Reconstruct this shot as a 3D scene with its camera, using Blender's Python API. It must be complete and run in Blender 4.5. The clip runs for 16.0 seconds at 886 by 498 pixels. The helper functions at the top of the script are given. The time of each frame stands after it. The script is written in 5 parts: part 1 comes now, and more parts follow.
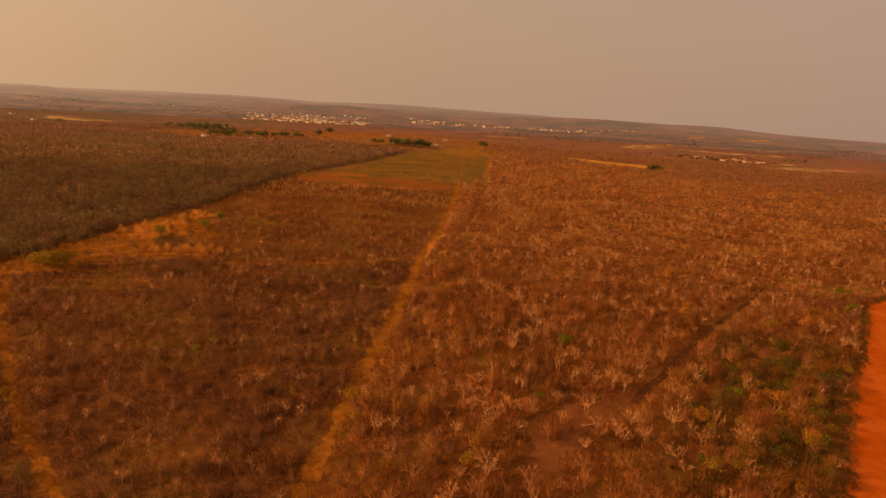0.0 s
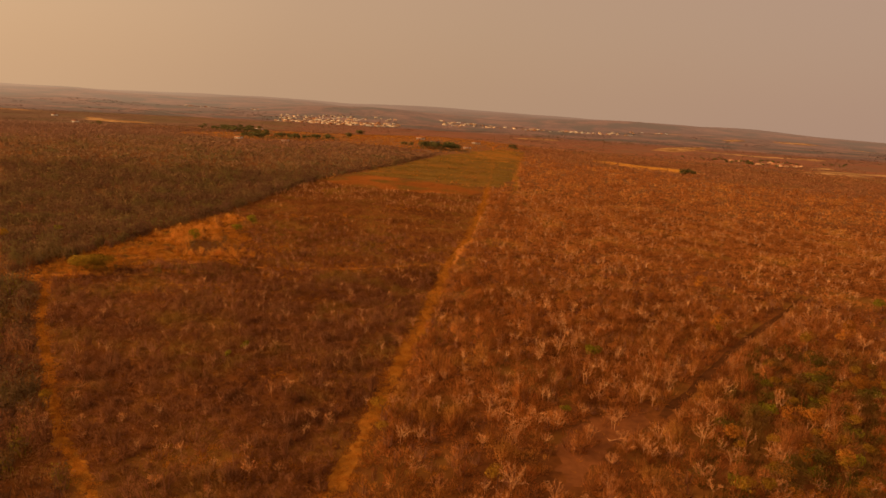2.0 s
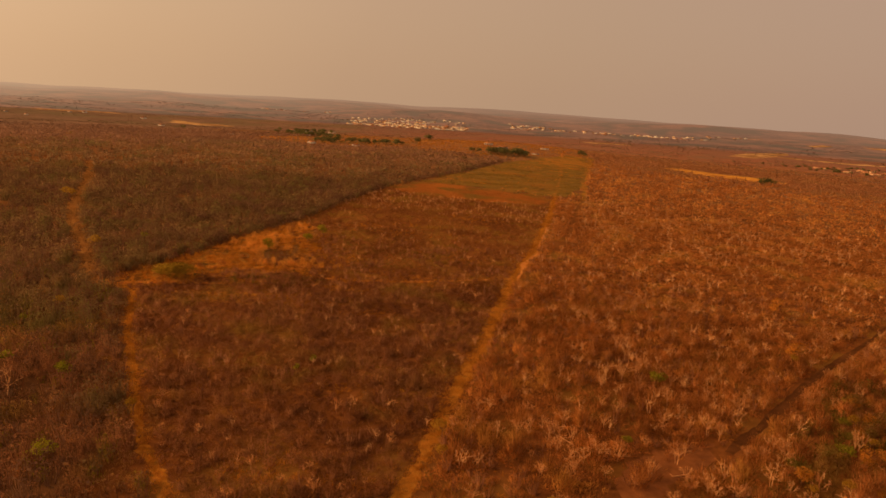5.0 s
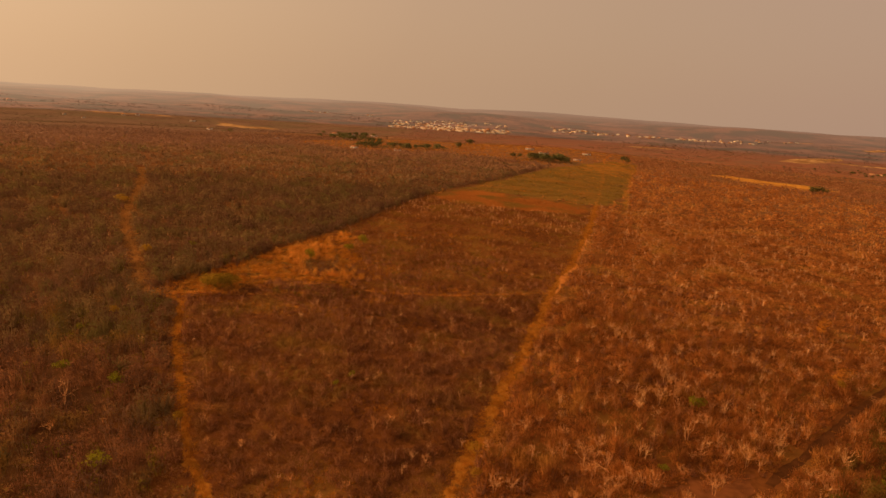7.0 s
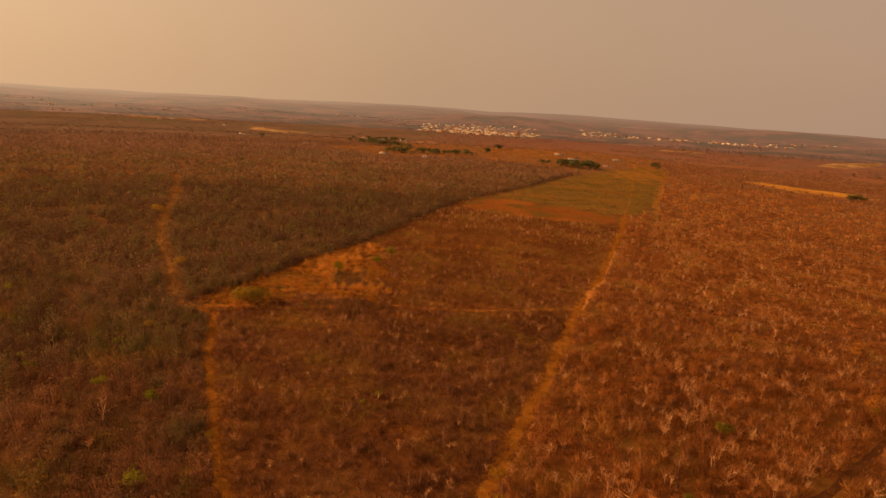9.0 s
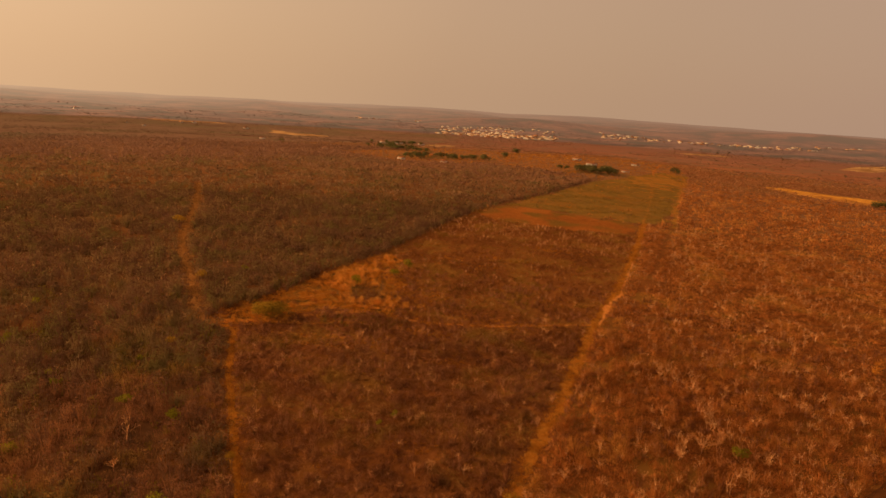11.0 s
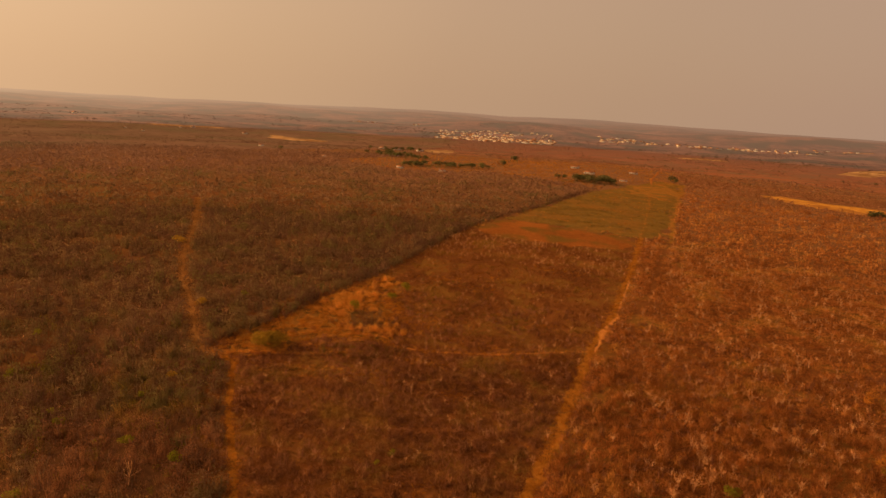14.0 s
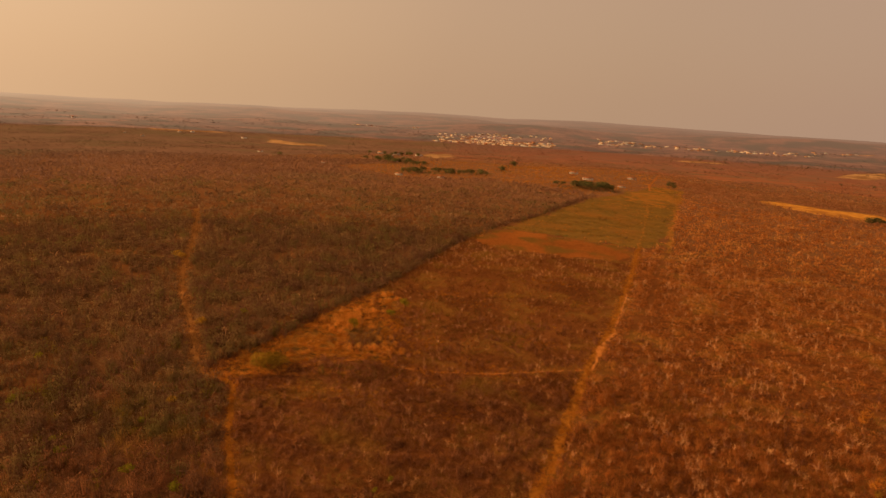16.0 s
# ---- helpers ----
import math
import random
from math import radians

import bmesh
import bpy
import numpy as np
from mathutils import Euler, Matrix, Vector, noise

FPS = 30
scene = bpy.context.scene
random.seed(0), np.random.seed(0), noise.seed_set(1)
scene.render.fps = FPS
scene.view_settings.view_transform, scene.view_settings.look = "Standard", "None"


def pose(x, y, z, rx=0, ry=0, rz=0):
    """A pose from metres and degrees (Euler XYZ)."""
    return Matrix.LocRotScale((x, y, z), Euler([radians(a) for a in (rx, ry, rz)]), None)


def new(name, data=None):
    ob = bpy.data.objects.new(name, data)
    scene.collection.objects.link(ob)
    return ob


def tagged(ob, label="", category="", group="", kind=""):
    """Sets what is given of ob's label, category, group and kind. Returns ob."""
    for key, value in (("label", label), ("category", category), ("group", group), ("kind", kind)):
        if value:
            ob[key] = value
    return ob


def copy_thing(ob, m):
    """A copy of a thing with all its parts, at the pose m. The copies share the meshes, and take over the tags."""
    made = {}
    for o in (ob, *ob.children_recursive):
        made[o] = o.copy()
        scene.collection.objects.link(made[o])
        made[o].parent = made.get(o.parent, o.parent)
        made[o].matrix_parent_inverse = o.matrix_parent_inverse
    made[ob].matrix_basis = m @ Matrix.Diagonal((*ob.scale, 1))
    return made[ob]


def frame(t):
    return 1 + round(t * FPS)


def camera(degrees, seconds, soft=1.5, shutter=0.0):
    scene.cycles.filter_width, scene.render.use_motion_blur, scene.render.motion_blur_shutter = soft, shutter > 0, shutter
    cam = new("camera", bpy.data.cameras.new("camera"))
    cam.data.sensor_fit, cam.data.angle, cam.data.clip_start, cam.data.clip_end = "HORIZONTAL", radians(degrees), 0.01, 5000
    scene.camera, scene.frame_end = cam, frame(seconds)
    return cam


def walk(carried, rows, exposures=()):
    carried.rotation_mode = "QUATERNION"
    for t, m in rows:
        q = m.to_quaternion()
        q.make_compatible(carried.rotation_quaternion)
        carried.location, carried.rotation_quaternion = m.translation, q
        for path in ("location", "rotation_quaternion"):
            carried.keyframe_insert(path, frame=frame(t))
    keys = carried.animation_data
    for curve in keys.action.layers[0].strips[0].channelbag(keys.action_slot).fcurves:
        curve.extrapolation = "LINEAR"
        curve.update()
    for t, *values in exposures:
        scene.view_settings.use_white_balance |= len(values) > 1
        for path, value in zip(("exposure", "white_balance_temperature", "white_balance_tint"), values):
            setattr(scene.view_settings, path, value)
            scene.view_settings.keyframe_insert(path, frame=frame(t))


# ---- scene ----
# ---------- camera: a drone that climbs straight up and turns slowly to its left ----------
cam = camera(70.24, 16.0, soft=1.5)
ROWS = [  # seconds, x, y, z, yaw, pitch, roll
    (0.0, 0.00, 0.00, 44.80, -2.51, -12.31, 3.51),
    (0.5, 0.02, -0.04, 45.10, -2.04, -12.32, 3.58),
    (1.0, 0.02, -0.13, 45.49, -0.86, -12.36, 3.55),
    (1.5, 0.04, -0.14, 45.93, -0.12, -12.36, 3.57),
    (2.0, -0.00, -0.12, 46.42, 0.14, -12.34, 3.58),
    (2.5, -0.05, -0.09, 46.93, 0.36, -12.32, 3.61),
    (3.0, -0.03, -0.13, 47.55, 0.59, -12.32, 3.63),
    (3.5, 0.05, -0.19, 48.17, 1.11, -12.31, 3.64),
    (4.0, 0.07, -0.24, 48.78, 2.18, -12.33, 3.63),
    (4.5, 0.12, -0.42, 49.46, 4.04, -12.39, 3.62),
    (5.0, 0.09, -0.60, 50.29, 6.24, -12.51, 3.66),
    (7.5, 0.27, -1.25, 54.96, 10.16, -12.54, 3.68),
    (8.0, 0.40, -1.35, 55.94, 10.55, -12.50, 3.63),
    (8.5, 0.41, -1.48, 57.03, 11.46, -12.53, 3.66),
    (9.0, 0.37, -1.60, 58.15, 12.54, -12.54, 3.65),
    (9.5, 0.37, -1.78, 59.26, 13.50, -12.57, 3.63),
    (12.0, 0.42, -1.96, 64.97, 14.23, -12.45, 3.56),
    (12.5, 0.39, -2.01, 66.44, 14.19, -12.42, 3.56),
    (13.0, 0.41, -2.09, 67.94, 14.17, -12.42, 3.48),
    (13.5, 0.43, -2.16, 69.45, 14.13, -12.38, 3.50),
    (14.0, 0.50, -2.27, 70.96, 14.10, -12.35, 3.52),
    (14.5, 0.60, -2.30, 72.45, 14.12, -12.30, 3.46),
    (15.0, 0.69, -2.31, 73.95, 14.13, -12.25, 3.42),
    (15.5, 0.70, -2.38, 75.40, 14.07, -12.22, 3.41),
    (16.0, 0.77, -2.43, 76.80, 14.07, -12.20, 3.33),
]
walk(cam, [(t, Matrix.Translation((x, y, z)) @ pose(0, 0, 0, 90 + pitch, 0, yaw) @ pose(0, 0, 0, 0, 0, roll))
           for t, x, y, z, yaw, pitch, roll in ROWS])

# ---------- light: low hazy sun from the left, dusty tan sky ----------
SUN_AZ, SUN_EL = radians(-98), radians(27)  # azimuth from +y towards +x
SUN_DIR = Vector((math.sin(SUN_AZ) * math.cos(SUN_EL), math.cos(SUN_AZ) * math.cos(SUN_EL), math.sin(SUN_EL)))
sun = new("sun", bpy.data.lights.new("sun", "SUN"))
sun.data.energy, sun.data.angle, sun.data.color = 2.85, radians(6.0), (1.0, 0.58, 0.26)
sun.matrix_world = Matrix.Translation((-300, 0, 300)) @ SUN_DIR.to_track_quat("Z", "Y").to_matrix().to_4x4()

world = bpy.data.worlds.new("dusty_sky")
scene.world = world
world.use_nodes = True
wn, wl = world.node_tree.nodes, world.node_tree.links
wn.clear()
w_out = wn.new("ShaderNodeOutputWorld")
w_add = wn.new("ShaderNodeAddShader")
w_sky = wn.new("ShaderNodeTexSky")
w_sky.sky_type, w_sky.sun_disc = "NISHITA", False
w_sky.sun_elevation, w_sky.sun_rotation = SUN_EL, SUN_AZ
w_sky.dust_density, w_sky.air_density = 6.0, 1.5
w_bg1 = wn.new("ShaderNodeBackground")
w_bg1.inputs["Strength"].default_value = 0.012
wl.new(w_sky.outputs["Color"], w_bg1.inputs["Color"])
w_co = wn.new("ShaderNodeTexCoord")
w_dot = wn.new("ShaderNodeVectorMath")
w_dot.operation = "DOT_PRODUCT"
w_dot.inputs[1].default_value = SUN_DIR
wl.new(w_co.outputs["Generated"], w_dot.inputs[0])
w_ramp = wn.new("ShaderNodeValToRGB")  # dust glows towards the sun
w_ramp.color_ramp.elements[0].position, w_ramp.color_ramp.elements[0].color = 0.0, (0.40, 0.250, 0.185, 1)
w_ramp.color_ramp.elements[1].position, w_ramp.color_ramp.elements[1].color = 1.0, (0.95, 0.55, 0.28, 1)
for p, c in ((0.20, (0.43, 0.270, 0.190, 1)), (0.44, (0.475, 0.294, 0.180, 1)), (0.57, (0.52, 0.318, 0.187, 1)), (0.71, (0.625, 0.38, 0.21, 1)), (0.81, (0.74, 0.45, 0.245, 1))):
    e = w_ramp.color_ramp.elements.new(p)
    e.color = c
w_map = wn.new("ShaderNodeMapRange")
w_map.inputs["From Min"].default_value, w_map.inputs["From Max"].default_value = -1.0, 1.0
wl.new(w_dot.outputs["Value"], w_map.inputs["Value"])
wl.new(w_map.outputs["Result"], w_ramp.inputs["Fac"])
w_bg2 = wn.new("ShaderNodeBackground")
w_bg2.inputs["Strength"].default_value = 0.97
wl.new(w_ramp.outputs["Color"], w_bg2.inputs["Color"])
wl.new(w_bg1.outputs["Background"], w_add.inputs[0])
wl.new(w_bg2.outputs["Background"], w_add.inputs[1])
wl.new(w_add.outputs["Shader"], w_out.inputs["Surface"])


# ---------- materials ----------
def material(name, dark, light, big=0.05, small=1.5, rough=0.9, island=0.0, random_ob=0.0, tint=None, tint_scale=0.02, tint_at=0.55, bump=0.0, thin=0.0, far=None, west=None, haze=None):
    """Two colours mixed by a coarse and a fine noise in metres, a third in patches, and a random lightness per piece or
    object; thin: share of light let through; far: (from, to, colour) mixed in with distance; west: tint multiplied in
    towards the west; haze: (east, west) colours of haze painted as a glow that grows with distance while the base
    colour darkens.
    """
    m = bpy.data.materials.new(name)
    m.use_nodes = True
    n, l = m.node_tree.nodes, m.node_tree.links
    b = n["Principled BSDF"]
    b.inputs["Roughness"].default_value = rough
    b.inputs["Specular IOR Level"].default_value = 0.0
    geo = n.new("ShaderNodeNewGeometry")

    def noise_node(scale, detail):
        q = n.new("ShaderNodeTexNoise")
        q.inputs["Scale"].default_value, q.inputs["Detail"].default_value = scale, detail
        l.new(geo.outputs["Position"], q.inputs["Vector"])
        return q.outputs["Fac"]

    def math_node(op, a, c):
        q = n.new("ShaderNodeMath")
        q.operation = op
        for k, v in enumerate((a, c)):
            if isinstance(v, (int, float)):
                q.inputs[k].default_value = v
            else:
                l.new(v, q.inputs[k])
        return q.outputs[0]

    fine = noise_node(small, 4)
    fac = math_node("ADD", math_node("MULTIPLY", noise_node(big, 3), 0.8), math_node("MULTIPLY", fine, 0.7))
    if island:
        fac = math_node("ADD", fac, math_node("MULTIPLY", math_node("SUBTRACT", geo.outputs["Random Per Island"], 0.5), island))
    if random_ob:
        info = n.new("ShaderNodeObjectInfo")
        fac = math_node("ADD", fac, math_node("MULTIPLY", math_node("SUBTRACT", info.outputs["Random"], 0.5), random_ob))
    ramp = n.new("ShaderNodeMapRange")
    ramp.inputs["From Min"].default_value, ramp.inputs["From Max"].default_value = 0.58, 0.92
    l.new(fac, ramp.inputs["Value"])
    mix = n.new("ShaderNodeMix")
    mix.data_type = "RGBA"
    mix.inputs["A"].default_value, mix.inputs["B"].default_value = (*dark, 1), (*light, 1)
    l.new(ramp.outputs["Result"], mix.inputs["Factor"])
    col = mix.outputs["Result"]
    if tint:
        r2 = n.new("ShaderNodeMapRange")
        r2.inputs["From Min"].default_value, r2.inputs["From Max"].default_value = tint_at - 0.06, tint_at + 0.06
        l.new(noise_node(tint_scale, 4), r2.inputs["Value"])
        mix2 = n.new("ShaderNodeMix")
        mix2.data_type = "RGBA"
        l.new(col, mix2.inputs["A"])
        mix2.inputs["B"].default_value = (*tint, 1)
        l.new(r2.outputs["Result"], mix2.inputs["Factor"])
        col = mix2.outputs["Result"]
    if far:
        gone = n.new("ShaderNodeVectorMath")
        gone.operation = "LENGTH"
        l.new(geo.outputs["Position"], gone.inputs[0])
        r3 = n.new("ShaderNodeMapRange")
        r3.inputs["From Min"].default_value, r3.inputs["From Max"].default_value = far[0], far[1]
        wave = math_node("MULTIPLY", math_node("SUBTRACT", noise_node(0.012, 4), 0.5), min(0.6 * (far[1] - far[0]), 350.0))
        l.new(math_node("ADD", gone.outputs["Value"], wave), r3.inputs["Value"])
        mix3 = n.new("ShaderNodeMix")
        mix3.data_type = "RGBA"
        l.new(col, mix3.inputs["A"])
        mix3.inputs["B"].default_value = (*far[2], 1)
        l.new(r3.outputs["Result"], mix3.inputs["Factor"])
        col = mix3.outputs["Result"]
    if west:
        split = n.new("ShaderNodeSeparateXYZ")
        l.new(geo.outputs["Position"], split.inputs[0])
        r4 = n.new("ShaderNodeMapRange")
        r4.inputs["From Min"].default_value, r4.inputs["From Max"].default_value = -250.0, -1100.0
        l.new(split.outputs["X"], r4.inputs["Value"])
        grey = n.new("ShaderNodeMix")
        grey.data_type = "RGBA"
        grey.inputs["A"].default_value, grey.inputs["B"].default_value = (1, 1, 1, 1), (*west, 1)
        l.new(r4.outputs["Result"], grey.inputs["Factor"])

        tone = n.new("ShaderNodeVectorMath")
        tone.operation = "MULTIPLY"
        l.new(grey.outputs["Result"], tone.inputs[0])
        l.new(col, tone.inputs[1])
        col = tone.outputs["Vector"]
    # haze as emission: glow rises with distance, base colour sinks towards black
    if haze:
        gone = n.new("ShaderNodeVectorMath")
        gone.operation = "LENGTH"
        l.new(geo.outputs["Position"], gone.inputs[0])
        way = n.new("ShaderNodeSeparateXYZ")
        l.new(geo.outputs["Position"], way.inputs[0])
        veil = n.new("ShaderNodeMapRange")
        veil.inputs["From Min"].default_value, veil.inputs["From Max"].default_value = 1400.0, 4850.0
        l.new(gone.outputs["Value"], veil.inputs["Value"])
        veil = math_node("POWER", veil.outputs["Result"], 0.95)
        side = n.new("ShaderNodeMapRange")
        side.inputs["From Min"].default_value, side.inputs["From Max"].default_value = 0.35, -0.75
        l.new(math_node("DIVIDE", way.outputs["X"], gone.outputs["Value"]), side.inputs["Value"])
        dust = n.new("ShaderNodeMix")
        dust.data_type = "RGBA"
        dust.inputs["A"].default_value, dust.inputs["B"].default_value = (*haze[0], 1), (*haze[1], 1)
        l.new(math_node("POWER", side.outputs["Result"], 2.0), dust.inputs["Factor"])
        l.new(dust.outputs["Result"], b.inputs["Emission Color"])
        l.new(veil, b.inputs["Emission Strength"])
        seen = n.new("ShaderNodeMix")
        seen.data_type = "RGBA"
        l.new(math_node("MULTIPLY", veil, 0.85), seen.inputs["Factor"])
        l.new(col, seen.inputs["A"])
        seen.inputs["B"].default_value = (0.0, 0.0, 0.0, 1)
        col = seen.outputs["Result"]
    l.new(col, b.inputs["Base Color"])
    if thin:
        lit = n.new("ShaderNodeBsdfTranslucent")
        l.new(col, lit.inputs["Color"])
        both = n.new("ShaderNodeMixShader")
        both.inputs["Fac"].default_value = thin
        l.new(b.outputs["BSDF"], both.inputs[1])
        l.new(lit.outputs["BSDF"], both.inputs[2])
        l.new(both.outputs["Shader"], n["Material Output"].inputs["Surface"])
    if bump:
        bp = n.new("ShaderNodeBump")
        bp.inputs["Strength"].default_value, bp.inputs["Distance"].default_value = 0.8, bump
        l.new(fine, bp.inputs["Height"])
        l.new(bp.outputs["Normal"], b.inputs["Normal"])
    return m


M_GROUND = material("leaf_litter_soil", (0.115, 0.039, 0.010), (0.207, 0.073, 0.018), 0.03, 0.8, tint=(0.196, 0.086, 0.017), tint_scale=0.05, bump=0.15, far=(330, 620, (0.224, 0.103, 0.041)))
# haze over the hills is put into their emission and base colour
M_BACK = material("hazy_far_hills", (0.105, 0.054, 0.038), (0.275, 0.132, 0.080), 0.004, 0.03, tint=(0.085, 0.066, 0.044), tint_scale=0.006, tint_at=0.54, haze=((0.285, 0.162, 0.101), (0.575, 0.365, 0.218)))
# far colour greyed in place of haze over the valley
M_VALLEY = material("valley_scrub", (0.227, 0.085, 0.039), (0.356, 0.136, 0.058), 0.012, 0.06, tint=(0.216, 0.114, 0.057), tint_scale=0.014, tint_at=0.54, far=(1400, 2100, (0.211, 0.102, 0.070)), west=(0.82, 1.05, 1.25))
M_SAND = material("worn_sand", (0.414, 0.149, 0.028), (0.598, 0.241, 0.052), 0.1, 0.9, bump=0.03)
M_PATH = material("dry_grass_path", (0.259, 0.096, 0.010), (0.455, 0.184, 0.024), 0.16, 0.9, tint=(0.195, 0.080, 0.013), tint_scale=0.30, tint_at=0.54, bump=0.08)
M_SOIL = material("bare_reddish_soil", (0.32, 0.095, 0.018), (0.46, 0.16, 0.032), 0.06, 0.8, bump=0.06)
M_ROAD = material("red_laterite_road", (0.405, 0.071, 0.005), (0.528, 0.116, 0.013), 0.10, 0.7, bump=0.04)
M_OPEN = material("open_brown_soil", (0.150, 0.052, 0.016), (0.240, 0.085, 0.026), 0.10, 0.9, bump=0.06)
# leaf litter whose colour is lowered to include shade under the crowns
M_LITTER = material("shade_toned_litter", (0.098, 0.043, 0.017), (0.175, 0.076, 0.026), 0.05, 0.5, tint=(0.210, 0.084, 0.023), tint_scale=0.03, tint_at=0.62, bump=0.12)
# trail earth with the shade of the trees beside it put into its colour
M_TRAIL = material("shade_toned_trail", (0.068, 0.025, 0.008), (0.122, 0.045, 0.0135), 0.08, 0.9, bump=0.06)
M_STRAW = material("straw_grass", (0.137, 0.057, 0.011), (0.306, 0.133, 0.021), 0.22, 0.9, tint=(0.105, 0.050, 0.011), tint_scale=0.20, tint_at=0.52, bump=0.2)
M_FIELD = material("pasture", (0.135, 0.078, 0.016), (0.24, 0.125, 0.025), 0.10, 0.6, tint=(0.235, 0.108, 0.021), tint_scale=0.03, tint_at=0.56, bump=0.1)
M_DRYFIELD = material("dry_pasture", (0.260, 0.105, 0.018), (0.420, 0.180, 0.032), 0.10, 0.5, tint=(0.20, 0.105, 0.02), tint_scale=0.10, tint_at=0.55, bump=0.1)
M_TILL = material("tilled_red_soil", (0.207, 0.065, 0.013), (0.324, 0.107, 0.020), 0.03, 0.5, tint=(0.162, 0.082, 0.016), tint_scale=0.05, bump=0.1)
M_BARK = material("pale_bark", (0.538, 0.242, 0.082), (0.920, 0.516, 0.202), 0.12, 1.2, island=0.3, tint=(0.451, 0.181, 0.058), tint_scale=0.11, tint_at=0.54)
M_BARK_DARK = material("brown_bark", (0.18, 0.08, 0.03), (0.34, 0.16, 0.065), 0.12, 1.2, island=0.4)
M_TWIG = material("orange_brown_twigs", (0.293, 0.100, 0.025), (0.713, 0.271, 0.062), 0.06, 0.35, island=0.12, tint=(0.649, 0.296, 0.058), tint_scale=0.07, tint_at=0.60, thin=0.45)
M_BRANCH = material("sunlit_branchlets", (0.502, 0.184, 0.045), (0.920, 0.388, 0.102), 0.10, 0.6, island=0.3, tint=(0.452, 0.157, 0.036), tint_scale=0.11, tint_at=0.56, thin=0.45)
M_GREYTWIG = material("grey_purple_twigs", (0.253, 0.098, 0.039), (0.529, 0.241, 0.109), 0.08, 0.5, island=0.12, thin=0.45)
# lighter copy of the orange-brown twigs, standing in for haze further off
M_TAN = material("hazed_tan_twigs", (0.380, 0.135, 0.032), (0.786, 0.315, 0.078), 0.05, 0.25, island=0.12, tint=(0.679, 0.315, 0.069), tint_scale=0.05, tint_at=0.60, thin=0.45)
# hazier copy of the tan twigs: haze sits in the base colour
M_HAZETAN = material("hazed_orange_wood", (0.383, 0.166, 0.066), (0.568, 0.253, 0.101), 0.02, 0.12, island=0.12, tint=(0.449, 0.221, 0.076), tint_scale=0.012, tint_at=0.58, thin=0.45)
M_PALE = material("bleached_branches", (0.437, 0.203, 0.070), (0.834, 0.451, 0.184), 0.10, 0.6, island=0.4)
M_SHRUB = material("purple_brown_shrub", (0.209, 0.080, 0.033), (0.429, 0.183, 0.073), 0.05, 0.3, island=0.12, tint=(0.363, 0.193, 0.045), tint_scale=0.06, tint_at=0.58, thin=0.45)
M_SCRUB = material("rusty_brown_scrub", (0.235, 0.090, 0.025), (0.459, 0.184, 0.050), 0.05, 0.3, island=0.12, tint=(0.347, 0.184, 0.036), tint_scale=0.06, tint_at=0.58, thin=0.45)
M_OLIVE = material("olive_brown_leaves", (0.163, 0.093, 0.043), (0.380, 0.225, 0.088), 0.04, 0.22, island=0.12, tint=(0.241, 0.176, 0.053), tint_scale=0.07, tint_at=0.56, thin=0.45)
M_OCHRE = material("dull_ochre_grass", (0.315, 0.149, 0.040), (0.543, 0.261, 0.068), 0.10, 0.6, island=0.3, thin=0.4)
M_PALESTRAW = material("pale_cut_straw", (0.582, 0.249, 0.037), (0.896, 0.431, 0.078), 0.10, 0.6, island=0.35, thin=0.4)
M_AMBER = material("amber_leaves", (0.396, 0.152, 0.019), (0.739, 0.304, 0.040), 0.1, 0.8, island=0.25, random_ob=0.5, thin=0.45)
M_LIME = material("yellow_olive_leaves", (0.24, 0.145, 0.016), (0.40, 0.235, 0.026), 0.2, 0.8, island=0.3, thin=0.45)
M_DRYCROWN = material("grey_brown_crowns", (0.157, 0.076, 0.039), (0.294, 0.146, 0.075), 0.05, 0.3, island=0.12, tint=(0.217, 0.146, 0.049), tint_scale=0.06, tint_at=0.58, thin=0.45)
M_DKOLIVE = material("dark_olive_leaves", (0.145, 0.073, 0.019), (0.350, 0.178, 0.041), 0.08, 0.4, island=0.12, tint=(0.189, 0.142, 0.022), tint_scale=0.12, tint_at=0.54, thin=0.45)
M_OLIVEGREEN = material("olive_green_leaves", (0.172, 0.125, 0.015), (0.330, 0.231, 0.026), 0.1, 0.6, island=0.35, thin=0.45)
M_YSTRAW = material("yellow_straw", (0.480, 0.204, 0.031), (0.744, 0.360, 0.060), 0.05, 0.2, tint=(0.360, 0.144, 0.029), tint_scale=0.05, tint_at=0.52)
M_STUBBLE = material("pale_stubble", (0.359, 0.190, 0.074), (0.528, 0.306, 0.127), 0.02, 0.1, tint=(0.253, 0.127, 0.048), tint_scale=0.025, tint_at=0.52)
M_GRASS = material("grass_tufts", (0.362, 0.132, 0.015), (0.703, 0.298, 0.038), 0.10, 0.6, island=0.35, thin=0.45)
M_PASTURE = material("pasture_blades", (0.16, 0.098, 0.018), (0.32, 0.175, 0.030), 0.05, 0.4, island=0.35, thin=0.45)
M_GREEN = material("fresh_green_leaves", (0.216, 0.198, 0.014), (0.408, 0.348, 0.026), 0.1, 0.8, island=0.4, random_ob=0.4, thin=0.45)
M_YELLOW = material("yellowing_leaves", (0.325, 0.175, 0.018), (0.575, 0.312, 0.035), 0.1, 0.8, island=0.6, random_ob=0.4, thin=0.45)
M_DKGREEN = material("dark_evergreen_leaves", (0.112, 0.107, 0.037), (0.225, 0.198, 0.065), 0.1, 0.5, island=0.4, random_ob=0.3, thin=0.4)
